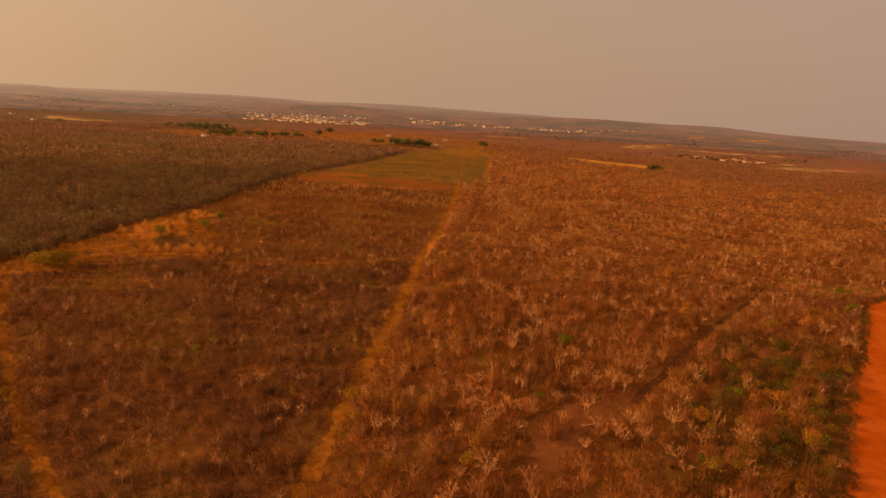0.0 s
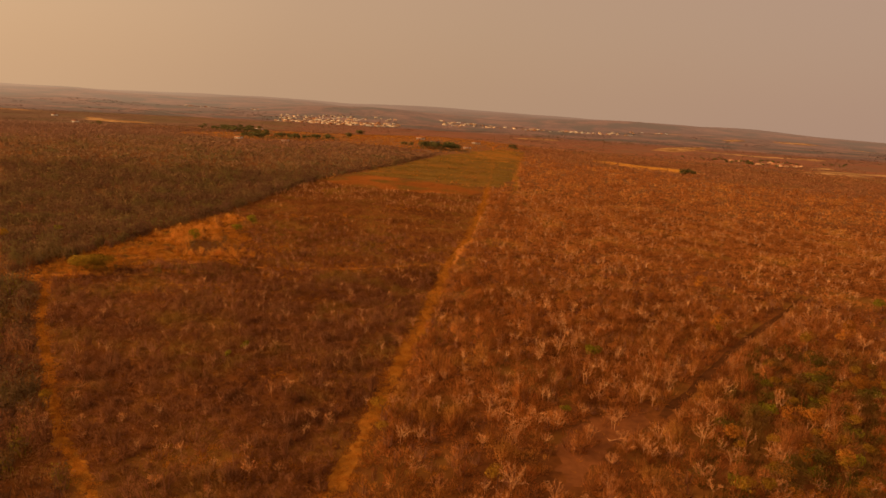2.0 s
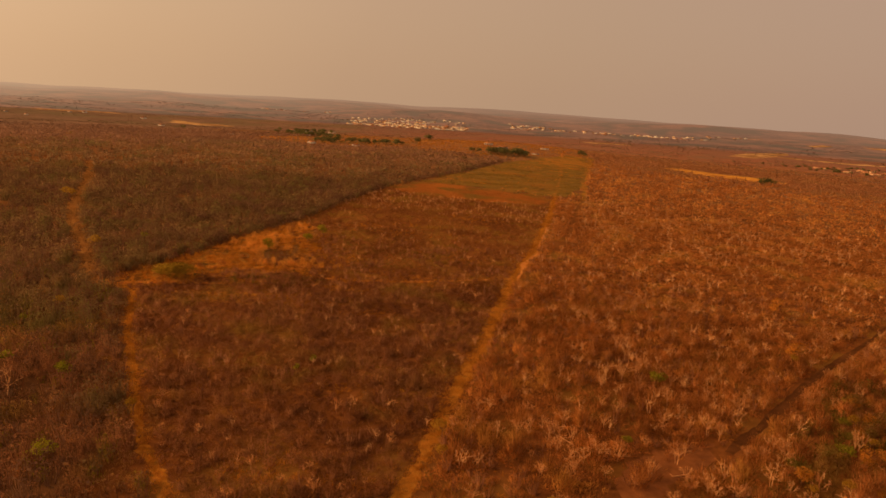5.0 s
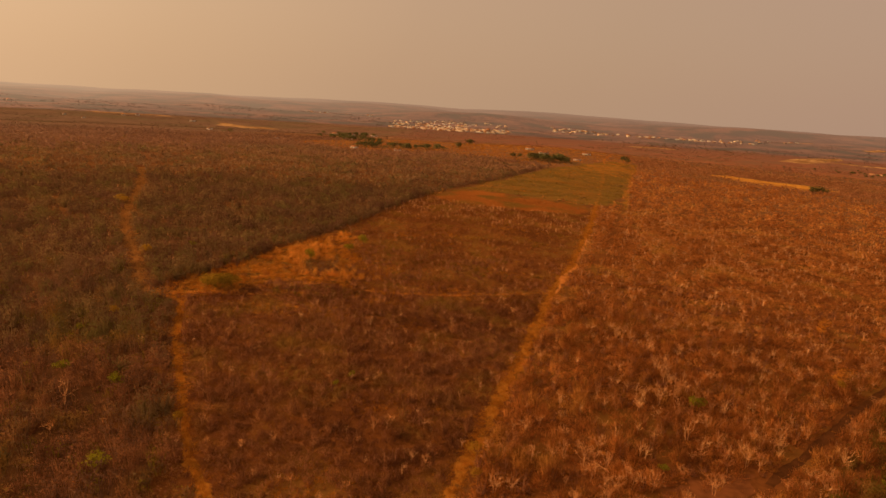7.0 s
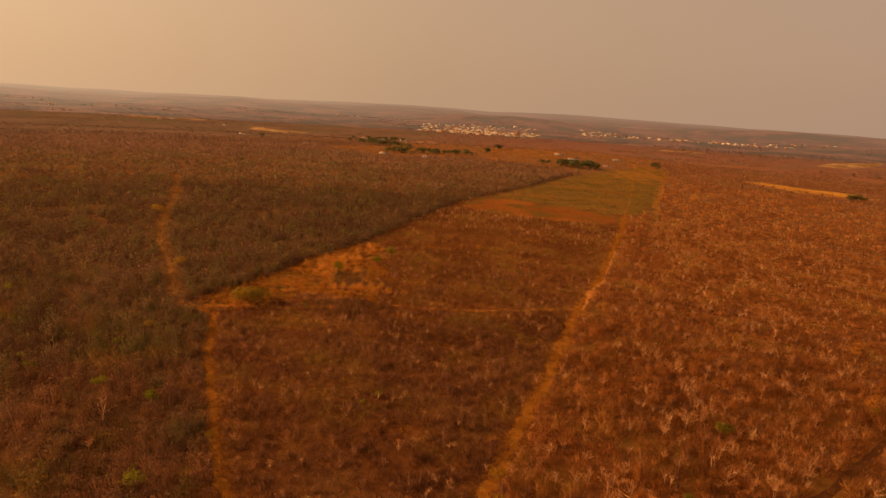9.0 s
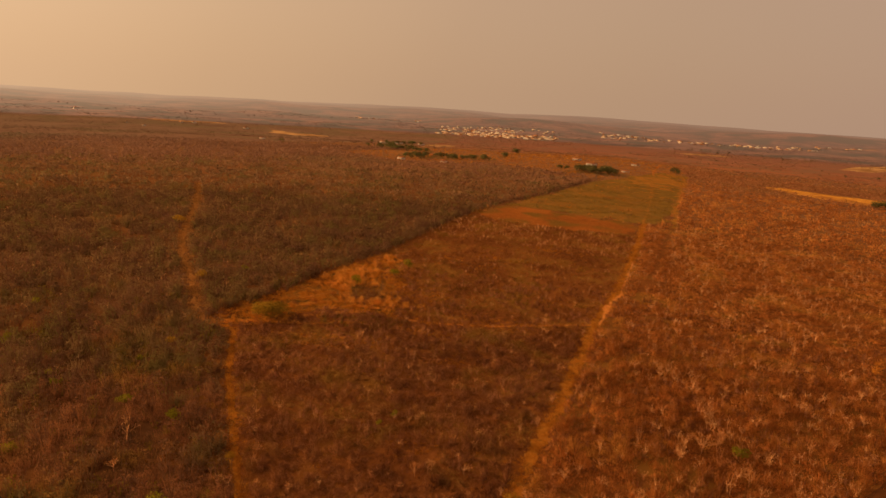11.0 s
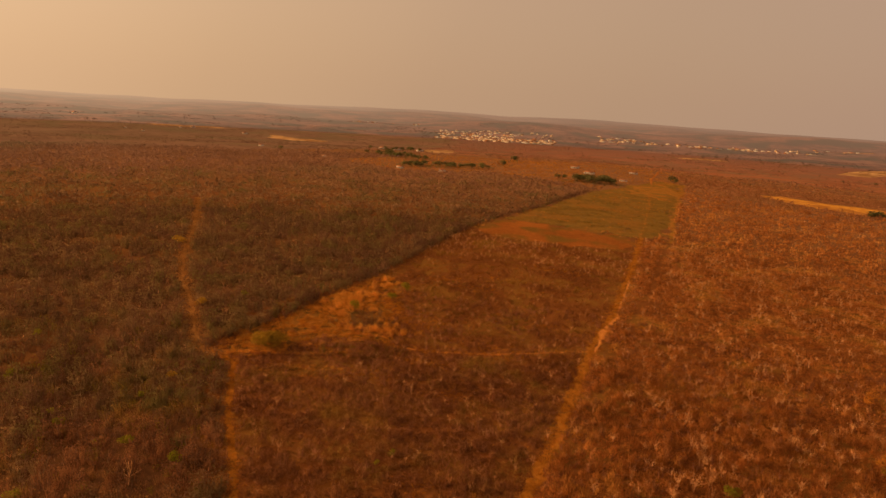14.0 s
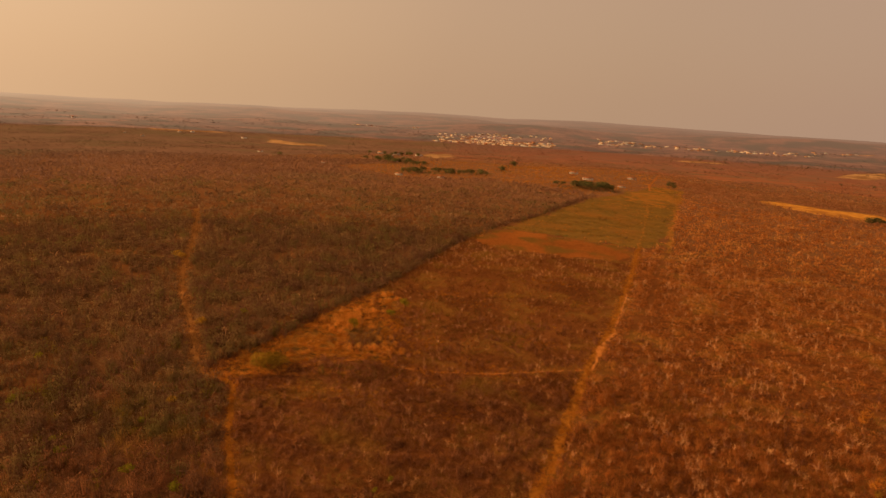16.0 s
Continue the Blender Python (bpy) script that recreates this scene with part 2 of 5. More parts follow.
# far woods: haze worked into base colours paler and greyer than the near wood
M_FARWOOD = material("hazed_dry_wood", (0.282, 0.146, 0.083), (0.419, 0.219, 0.124), 0.012, 0.08, island=0.12, tint=(0.297, 0.187, 0.096), tint_scale=0.006, tint_at=0.58, thin=0.45, west=(0.74, 1.02, 1.35))
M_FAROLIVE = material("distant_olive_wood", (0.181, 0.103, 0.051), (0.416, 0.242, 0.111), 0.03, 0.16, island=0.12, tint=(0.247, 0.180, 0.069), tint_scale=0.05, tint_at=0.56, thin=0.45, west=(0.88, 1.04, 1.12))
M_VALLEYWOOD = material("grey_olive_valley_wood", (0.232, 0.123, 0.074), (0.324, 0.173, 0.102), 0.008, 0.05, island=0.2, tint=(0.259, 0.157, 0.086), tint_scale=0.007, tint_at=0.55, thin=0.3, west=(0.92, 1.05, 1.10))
M_WALL = material("whitewashed_wall", (0.535, 0.474, 0.383), (0.689, 0.634, 0.543), 0.3, 1.5, random_ob=0.8)
M_WALL2 = material("ochre_plaster_wall", (0.414, 0.197, 0.083), (0.828, 0.541, 0.300), 0.3, 1.5, random_ob=0.9)
M_WALL3 = material("mixed_plaster_walls", (0.270, 0.135, 0.068), (0.846, 0.666, 0.450), 0.01, 0.2, island=1.0)
M_TILE = material("clay_tile_roof", (0.28, 0.10, 0.045), (0.50, 0.22, 0.10), 0.3, 2.0, random_ob=0.9)
M_SHEET = material("pale_sheet_roof", (0.383, 0.289, 0.196), (0.612, 0.493, 0.357), 0.3, 2.0, random_ob=0.9)
# haze put into the base colour: light mauve, to sit with the backdrop
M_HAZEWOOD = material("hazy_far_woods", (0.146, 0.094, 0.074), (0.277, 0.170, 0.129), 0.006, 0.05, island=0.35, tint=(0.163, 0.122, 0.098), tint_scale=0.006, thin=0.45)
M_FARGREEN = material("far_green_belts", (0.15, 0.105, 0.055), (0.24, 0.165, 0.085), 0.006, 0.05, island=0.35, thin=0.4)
M_DARK = material("dark_opening", (0.03, 0.022, 0.018), (0.06, 0.04, 0.03), 0.3, 2.0)


# ---------- lie of the land ----------
def sstep(a, b, v):
    t = np.clip((v - a) / (b - a), 0, 1)
    return t * t * (3 - 2 * t)


def ground(x, y):
    x, y = np.asarray(x, float), np.asarray(y, float)
    r = np.hypot(x, y)
    fade = np.where(x > 0, 1 - sstep(900, 1800, r), 1 - sstep(450, 1000, r))
    z = -9 * np.tanh(x / 300) * fade
    z = z + 8 * np.exp(-((y - 850) / 250) ** 2 - (x / 140) ** 2)
    az = np.degrees(np.arctan2(x, y))
    up = np.interp(az, [q for q, _ in SKYLINE], [q for _, q in SKYLINE])  # height of the farthest ridge
    z = z - 24 * sstep(950, 1650, r) + 12 * sstep(1650, 2300, r) + (up + 12) * np.clip((r - 2300) / 2450, 0, 1.04)
    roll = np.sin(x / 210 + y / 330 + 1) + 0.8 * np.sin(x / 330 - y / 150 + 2.2) + 0.7 * np.sin(y / 95 + 1.5 * np.sin(x / 260)) + 0.4 * np.sin(x / 75 + y / 120)
    z = z + 5.0 * roll * sstep(2250, 3000, r) * (1 - 0.5 * sstep(4200, 4800, r))
    for hx, hy, hh, wx, wy in HILLS:
        z = z + hh * np.exp(-((x - hx) / wx) ** 2 - ((y - hy) / wy) ** 2)
    return z


SKYLINE = [(-180, 45), (-60, 37), (-49, 41), (-45, 37), (-40, 43), (-35, 48), (-29, 46), (-22, 62), (-13, 66), (-9, 58), (-3.5, 67), (3, 62), (10, 53), (16, 49), (20, 49), (25, 39), (28, 29), (34, 13), (45, 17), (180, 53)]
HILLS = [(-520, 2950, 30, 330, 260), (-150, 3050, 16, 260, 200), (900, 3300, 26, 620, 420), (1700, 3300, 20, 500, 500), (-1900, 3300, 12, 700, 400), (-1100, 3500, 14, 500, 260)]


def rounded(v, f):
    """Normals that point out of a plant's crown, and the triangles turned to agree with them."""
    c = np.array([v[:, 0].mean(), v[:, 1].mean(), 0.22 * v[:, 2].max()])
    n = (v - c) + (0, 0, 0.38 * v[:, 2].max())
    n /= np.linalg.norm(n, axis=1, keepdims=True) + 1e-9
    g = np.cross(v[f[:, 1]] - v[f[:, 0]], v[f[:, 2]] - v[f[:, 0]])
    back = (g * n[f].sum(1)).sum(1) < 0
    f = f.copy()
    f[back] = f[back][:, ::-1]
    return n, f


def soup(name, verts, faces, mat, smooth=False, normals=None):
    """One mesh object from arrays of places and triangles, with normals of its own where they are given."""
    me = bpy.data.meshes.new(name)
    verts, faces = np.asarray(verts, np.float32), np.asarray(faces, np.int32)
    k = faces.shape[1]
    me.vertices.add(len(verts))
    me.vertices.foreach_set("co", verts.ravel())
    me.loops.add(faces.size)
    me.loops.foreach_set("vertex_index", faces.ravel())
    me.polygons.add(len(faces))
    me.polygons.foreach_set("loop_start", np.arange(0, faces.size, k, dtype=np.int32))
    if smooth:
        me.polygons.foreach_set("use_smooth", np.ones(len(faces), bool))
    me.update(calc_edges=True)
    if normals is not None:
        me.attributes.new("custom_normal", "FLOAT_VECTOR", "POINT").data.foreach_set("vector", np.asarray(normals, np.float32).ravel())
        me.update()
    me.materials.append(mat)
    return new(name, me)


def polar_sheet(name, radii, steps, mat):
    az = np.linspace(0, 2 * math.pi, steps, endpoint=False)
    rr, aa = np.meshgrid(radii, az, indexing="ij")
    x, y = rr * np.sin(aa) + 1.5 * (rr < 3), rr * np.cos(aa) + 1.0 * (rr < 3)
    v = np.stack([x, y, ground(x, y)], -1).reshape(-1, 3)
    i, j = np.meshgrid(np.arange(len(radii) - 1), np.arange(steps), indexing="ij")
    a, b = i * steps + j, i * steps + (j + 1) % steps
    f = np.stack([a, a + steps, b + steps, b], -1).reshape(-1, 4)
    return soup(name, v, f, mat, True)


near_r = np.concatenate([[0.001], np.arange(6, 427, 6), np.geomspace(440, 1150, 55)])
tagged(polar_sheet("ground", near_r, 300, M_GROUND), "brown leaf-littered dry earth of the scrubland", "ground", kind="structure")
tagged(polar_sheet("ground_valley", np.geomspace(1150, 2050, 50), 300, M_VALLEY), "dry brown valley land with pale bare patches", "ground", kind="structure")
tagged(polar_sheet("backdrop_hills", np.geomspace(2050, 4930, 90), 400, M_BACK), "brown plain and hills under painted haze round and beyond the far town", "hills", kind="structure")


# ---------- paths, road, fields ----------
CPATH = [(-16, 40), (-12, 65), (-10.4, 77), (-8.8, 95), (-6.6, 112), (-4, 130), (-1.7, 158), (1.5, 188), (3.2, 199), (7.4, 227), (12, 262), (16, 303), (20, 340), (25.5, 407), (38, 558), (49, 720)]
RPATH = [(14.7, 228), (25, 279), (34, 350), (43, 404), (55, 516), (72, 650), (88, 785)]
LPATH = [(-20, 42), (-37.7, 62.5), (-49, 75), (-64, 96), (-76, 113), (-86, 130), (-89, 136), (-96, 138)]
LPATH2 = [(-96, 138), (-103, 140), (-128, 171), (-149, 195), (-169, 222), (-205, 280), (-254, 351)]
EDGE = [(-101, 138), (-98, 160), (-94, 178), (-93, 200), (-89, 221), (-85, 249), (-83, 290), (-81, 320), (-78, 350), (-74, 380), (-68, 412), (-45, 490), (-14, 615)]
XPATH = [(-58, 166), (-44, 167), (-28, 173), (2, 191)]
TRAIL = [(38, 97), (42, 102), (52, 115.5), (63, 130), (74, 144), (86, 158), (97, 171), (112, 190)]
ROAD = [(8, -10), (34, 30), (62.5, 70), (71.5, 83), (87.5, 105), (107.5, 131), (138, 172), (165, 190), (240, 215)]


def along(pts, step):
    p = np.array(pts, float)
    d = np.r_[0, np.cumsum(np.hypot(*np.diff(p, axis=0).T))]
    s = np.linspace(0, d[-1], max(2, int(d[-1] / step)))
    q = np.stack([np.interp(s, d, p[:, k]) for k in (0, 1)], -1)
    for _ in range(6):
        q[1:-1] = (q[:-2] + 2 * q[1:-1] + q[2:]) / 4
    return q


def far_from(x, y, pts):
    """Distance of places to a line of points."""
    p = np.array(pts, float)
    best = np.full(np.shape(x), 1e9)
    for a, b in zip(p[:-1], p[1:]):
        d = b - a
        t = np.clip(((x - a[0]) * d[0] + (y - a[1]) * d[1]) / (d @ d), 0, 1)
        best = np.minimum(best, np.hypot(x - a[0] - t * d[0], y - a[1] - t * d[1]))
    return best


def strip(name, pts, width, mat, lift, rng, ragged=0.3, step=1.2, cols=5, holes=0.0):
    """A band of land along a line; width is a number or (y, width) pairs; holes: share of it that is overgrown."""
    q = along(pts, step)
    t = np.gradient(q, axis=0)
    t /= np.linalg.norm(t, axis=1, keepdims=True)
    side = np.stack([-t[:, 1], t[:, 0]], -1)
    n = len(q)
    if isinstance(width, list):
        width = np.interp(q[:, 1], [a for a, _ in width], [b for _, b in width])
    edge = [np.convolve(rng.normal(0, 1, n + 8), np.ones(9) / 3, "valid") * ragged * width * 0.35 + rng.normal(0, 0.06, n) * ragged * width * 0.5 for _ in (0, 1)]
    v = []
    for k in range(cols):
        u = k / (cols - 1)
        off = (u - 0.5) * width + (1 - u) * edge[0] + u * edge[1]
        xy = q + side * off[:, None]
        v.append(np.c_[xy, ground(xy[:, 0], xy[:, 1]) + (lift if 0 < k < cols - 1 else -0.02)])
    v = np.stack(v, 1).reshape(-1, 3)
    i, j = np.meshgrid(np.arange(n - 1), np.arange(cols - 1), indexing="ij")
    a = i * cols + j
    f = np.stack([a + 1, a, a + cols, a + cols + 1], -1).reshape(-1, 4)
    if holes:
        mid = v[f].mean(1)
        rim = np.abs((j.ravel() + 0.5) / (cols - 1) - 0.5) * 2
        grown_over = 0.5 * np.sin(mid[:, 0] * 1.9 + mid[:, 1] * 0.8) + 0.5 * np.sin(mid[:, 1] * 0.45 - mid[:, 0] * 0.7 + 2) + rng.normal(0, 0.25, len(f)) + 1.1 * (rim - 0.5)
        f = f[grown_over < np.quantile(grown_over, 1 - holes)]
    return soup(name, v, f, mat, True)


def within(x, y, outline):
    p = np.array(outline, float)
    c = np.zeros(np.shape(x), bool)
    for (ax, ay), (bx, by) in zip(p, np.roll(p, -1, axis=0)):
        c ^= ((ay > y) != (by > y)) & (x < (bx - ax) * (y - ay) / (by - ay + 1e-12) + ax)
    return c


def patch(name, outline, mat, lift, rng, cell, ragged):
    """A sheet of land inside an outline, draped on the ground, with a ragged rim."""
    p = np.array(outline, float)
    lo, hi = p.min(0) - 2 * cell, p.max(0) + 2 * cell
    nx, ny = (np.ceil((hi - lo) / cell)).astype(int) + 1
    gx, gy = np.meshgrid(lo[0] + np.arange(nx) * cell, lo[1] + np.arange(ny) * cell, indexing="ij")
    gx, gy = gx + rng.uniform(-0.3, 0.3, gx.shape) * cell, gy + rng.uniform(-0.3, 0.3, gy.shape) * cell
    cx, cy = gx[:-1, :-1] + cell / 2, gy[:-1, :-1] + cell / 2
    wave = ragged * (np.sin(cx / (3.1 * cell) + cy / (4.7 * cell)) + rng.normal(0, 0.8, cx.shape))
    keep = within(cx + wave, cy + wave, outline)
    i, j = np.nonzero(keep)
    a = i * ny + j
    f = np.stack([a, a + ny, a + ny + 1, a + 1], -1)
    used, back = np.unique(f, return_inverse=True)
    v = np.stack([gx.ravel()[used], gy.ravel()[used]], -1)
    count = np.bincount(back.ravel())
    z = ground(v[:, 0], v[:, 1]) + np.where(count == 4, lift, -0.03)
    return soup(name, np.c_[v, z], back.reshape(-1, 4), mat, True)


R = np.random.default_rng(7)
tagged(strip("path_centre", CPATH, [(40, 2.4), (100, 2.6), (150, 2.3), (190, 2.6), (225, 2.5), (250, 1.6), (720, 1.4)], M_PATH, 0.06, R, 0.6, step=0.8, cols=9, holes=0.20), "narrow straight path of dry orange grass and sand", "path", kind="structure")
tagged(strip("path_field_edge", RPATH[3:], 5.0, M_DRYFIELD, 0.26, R, 0.8, step=2, cols=7, holes=0.25), "reddish dirt track beside the pasture", "path", kind="structure")
tagged(strip("path_west", LPATH, [(40, 1.5), (90, 1.4), (138, 1.7)], M_PATH, 0.06, R, 0.7, step=0.5, cols=6, holes=0.12), "narrow sandy footpath through low scrub", "path", kind="structure")
tagged(strip("path_forest", LPATH2, 1.7, M_OCHRE, 0.08, R, 0.7, step=0.9, cols=6, holes=0.25), "overgrown grassy path into the dry wood", "path", kind="structure")
tagged(strip("path_cross", XPATH, 0.6, M_SAND, 0.08, R, 0.8, holes=0.3), "thin sandy path across the scrub plot", "path", kind="structure")
tagged(strip("path_shaded_trail", TRAIL, [(97, 1.2), (104, 2.8), (140, 2.4), (160, 1.2), (190, 0.4)], M_TRAIL, 0.08, R, 0.4), "earth trail between bare trees, darkened to stand for their shade", "path", kind="structure")
OPENING = [(14, 70), (16, 79), (20, 90), (30, 99), (38, 103), (37, 94), (28, 86), (20, 73)]
tagged(patch("soil_opening", OPENING, M_OPEN, 0.05, R, 1.2, 2.0), "bare brown-red soil of an opening in the wood", "ground", kind="structure")
tagged(strip("road_verge", ROAD, 11.5, M_SOIL, 0.06, R, 0.30, step=0.8, cols=12, holes=0.25), "ragged red-brown earth verge of the road", "verge", kind="structure")
tagged(strip("road_shoulder", ROAD, 10.6, M_ROAD, 0.10, R, 0.35, step=0.5, cols=14, holes=0.35), "loose red dust along the road's edge", "verge", kind="structure")
tagged(strip("road", ROAD, 7.9, M_ROAD, 0.14, R, 0.16, step=0.5, cols=12), "wide bright red laterite dirt road", "road", kind="structure")
TWIN = [(3.0, 190), (4.6, 205), (6.2, 216), (9.3, 229), (12.8, 260), (16, 293)]
tagged(strip("path_worn_line", TWIN, [(190, 1.0), (205, 2.2), (222, 2.0), (240, 0.9)], M_SAND, 0.12, R, 0.8, step=0.7, cols=6, holes=0.25), "thin worn sandy line along the grassy path", "path", kind="structure")
CLEAR = [(-101, 138), (-93, 138), (-87, 142), (-81, 149), (-78, 159), (-72, 166), (-63, 165), (-56, 168), (-59, 179), (-64, 189), (-62, 201), (-70, 210), (-77, 233), (-84, 238), (-89, 219), (-93, 200), (-94, 177), (-98, 160)]
HOLLOW = [(-81, 186), (-74, 195), (-65, 187), (-62, 177), (-72, 171)]
FIELD = [(-68, 412), (-29, 419), (22, 404), (40, 420), (56, 520), (72, 650), (88, 788), (60, 795), (30, 712), (8, 660), (-14, 618), (-42, 505)]
TILL = [(-72, 366), (-55, 352), (-17, 351), (19, 363), (24, 402), (-29, 419), (-66, 414)]
YFIELD = [(165, 800), (192, 756), (226, 722), (262, 716), (300, 735), (300, 790), (240, 795), (200, 818)]
WOODFLOOR = [(-34, 45)] + [(x - 3, y - 1) for x, y in LPATH[1:7]] + [(x - 1.5, y) for x, y in EDGE[:9]] + [(-120, 380), (-190, 345), (-290, 300), (-330, 210), (-270, 60), (-90, 20)]
tagged(patch("dry_wood_litter", WOODFLOOR, M_LITTER, 0.05, R, 4, 5.0), "leaf litter on the floor of the dry wood, toned down as if in shade", "ground", kind="structure")
tagged(patch("grass_clearing", CLEAR, M_STRAW, 0.07, R, 1.0, 3.0), "clearing of orange straw grass beside the dry wood", "grass", kind="structure")
tagged(patch("pasture_field", FIELD, M_FIELD, 0.22, R, 4, 2.0), "olive and yellow pasture sloping up to the houses", "field", kind="structure")
DRYTOP = [(2, 628), (30, 600), (62, 585), (72, 650), (88, 784), (62, 790), (34, 712), (10, 655)]
tagged(patch("dry_pasture_top", DRYTOP, M_DRYFIELD, 0.30, R, 4, 9.0), "dry yellowed upper end of the pasture", "field", kind="structure")
tagged(patch("tilled_field", TILL, M_TILL, 0.16, R, 4, 2.5), "bare reddish tilled soil in front of the pasture", "field", kind="structure")
tagged(patch("straw_field", YFIELD, M_YSTRAW, 0.4, R, 5, 2.5), "bright yellow straw field beyond the scrub", "field", kind="structure")
FARFIELDS = [[(500, 930), (560, 920), (655, 1020), (640, 1052), (560, 985)], [(720, 1250), (800, 1330), (862, 1425), (820, 1405), (740, 1310)], [(900, 1620), (980, 1650), (960, 1725), (890, 1685)], [(-960, 1640), (-860, 1450), (-680, 1440), (-700, 1520), (-800, 1560)], [(-1300, 1590), (-1110, 1690), (-1080, 1650), (-1270, 1540)],
             [(-400, 1240), (-395, 1310), (-280, 1220), (-285, 1150)], [(520, 1700), (620, 1860), (800, 2000), (760, 1900), (600, 1690)],
             [(190, 1930), (330, 1950), (330, 1900), (200, 1880)], [(615, 1878), (700, 1816), (840, 1700), (960, 1668), (940, 1620), (800, 1680), (680, 1760)], [(852, 2732), (996, 2804), (990, 2750), (850, 2680)], [(1032, 2469), (1136, 2561), (1150, 2500), (1040, 2420)],
             [(1250, 2530), (1400, 2540), (1420, 2480), (1260, 2470)], [(1500, 2450), (1600, 2400), (1590, 2350), (1500, 2390)], [(560, 890), (605, 1060), (700, 1180), (850, 1254), (860, 1210), (720, 1100), (640, 1000), (600, 890)], [(-420, 1440), (-380, 1540), (-285, 1180), (-315, 1060)]]
for k, outline in enumerate(FARFIELDS):
    tagged(patch("far_field_%d" % (k + 1), outline, M_STUBBLE, 0.5, R, 8, 8.0), "pale stubble field in the distance", "field", kind="structure")
WESTWOOD = [(r * math.sin(radians(a)), r * math.cos(radians(a))) for r, a in [(930, -62), (930, -40), (960, -30), (1040, -26), (1130, -22), (1300, -19), (1600, -15), (1900, -13), (2035, -15), (2040, -25), (2040, -35), (2040, -45), (2040, -53), (2040, -62)]]
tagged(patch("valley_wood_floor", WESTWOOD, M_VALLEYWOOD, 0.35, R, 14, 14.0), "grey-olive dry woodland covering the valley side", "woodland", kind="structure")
tagged(strip("path_crest", [(50, 735), (52, 788), (66, 905), (85, 1080)], 2.6, M_SOIL, 0.3, R, 0.4, step=4), "reddish dirt track over the crest", "path", kind="structure")
tagged(strip("path_farm", [(53, 792), (92, 834)], 2.4, M_SOIL, 0.3, R, 0.4, step=4), "reddish dirt track to the field corner", "path", kind="structure")
FIELDTRACK = [(25.5, 407), (38, 558), (49, 720), (50, 735)]
tagged(strip("path_in_pasture", FIELDTRACK, 2.4, M_DRYFIELD, 0.34, R, 1.0, step=2, cols=6, holes=0.4), "worn reddish track through the pasture", "path", kind="structure")
FARMLAND = [(-340, 757), (-223, 662), (-138, 714), (-40, 678), (-14, 645), (-60, 990), (-260, 1010)]


# ---------- plants as triangles ----------
def prism(p0, p1, r0, r1):
    """A tapered three-sided branch."""
    p0, p1 = np.array(p0, float), np.array(p1, float)
    d = (p1 - p0) / (np.linalg.norm(p1 - p0) + 1e-9)
    a = np.cross(d, (0.3, 0.9, 0.2))
    a /= np.linalg.norm(a)
    b = np.cross(d, a)
    ring = [math.cos(k * 2.0944) * a + math.sin(k * 2.0944) * b for k in range(3)]
    v = [p0 + r0 * q for q in ring] + [p1 + r1 * q for q in ring]
    return np.array(v), np.array([(0, 1, 4), (0, 4, 3), (1, 2, 5), (1, 5, 4), (2, 0, 3), (2, 3, 5)])


def join(pieces):
    vs, fs, n = [], [], 0
    for v, f in pieces:
        vs.append(v)
        fs.append(f + n)
        n += len(v)
    return np.concatenate(vs), np.concatenate(fs)


def blades(base, tip, width, rng):
    """Thin triangles from base places to tips."""
    d = tip - base
    w = np.cross(d, rng.normal(0, 1, d.shape))
    w *= (np.asarray(width) / (np.linalg.norm(w, axis=1) + 1e-9))[:, None] / 2
    v = np.stack([base - w, base + w, tip], 1).reshape(-1, 3)
    return v, np.arange(len(v)).reshape(-1, 3)


def leaves(centres, size, rng):
    """Small triangles turned every way."""
    n = len(centres)
    o = rng.normal(0, 1, (n, 3, 3))
    o /= np.linalg.norm(o, axis=2, keepdims=True)
    v = (centres[:, None] + o * (size * rng.uniform(0.6, 1.3, (n, 1, 1)))).reshape(-1, 3)
    return v, np.arange(len(v)).reshape(-1, 3)


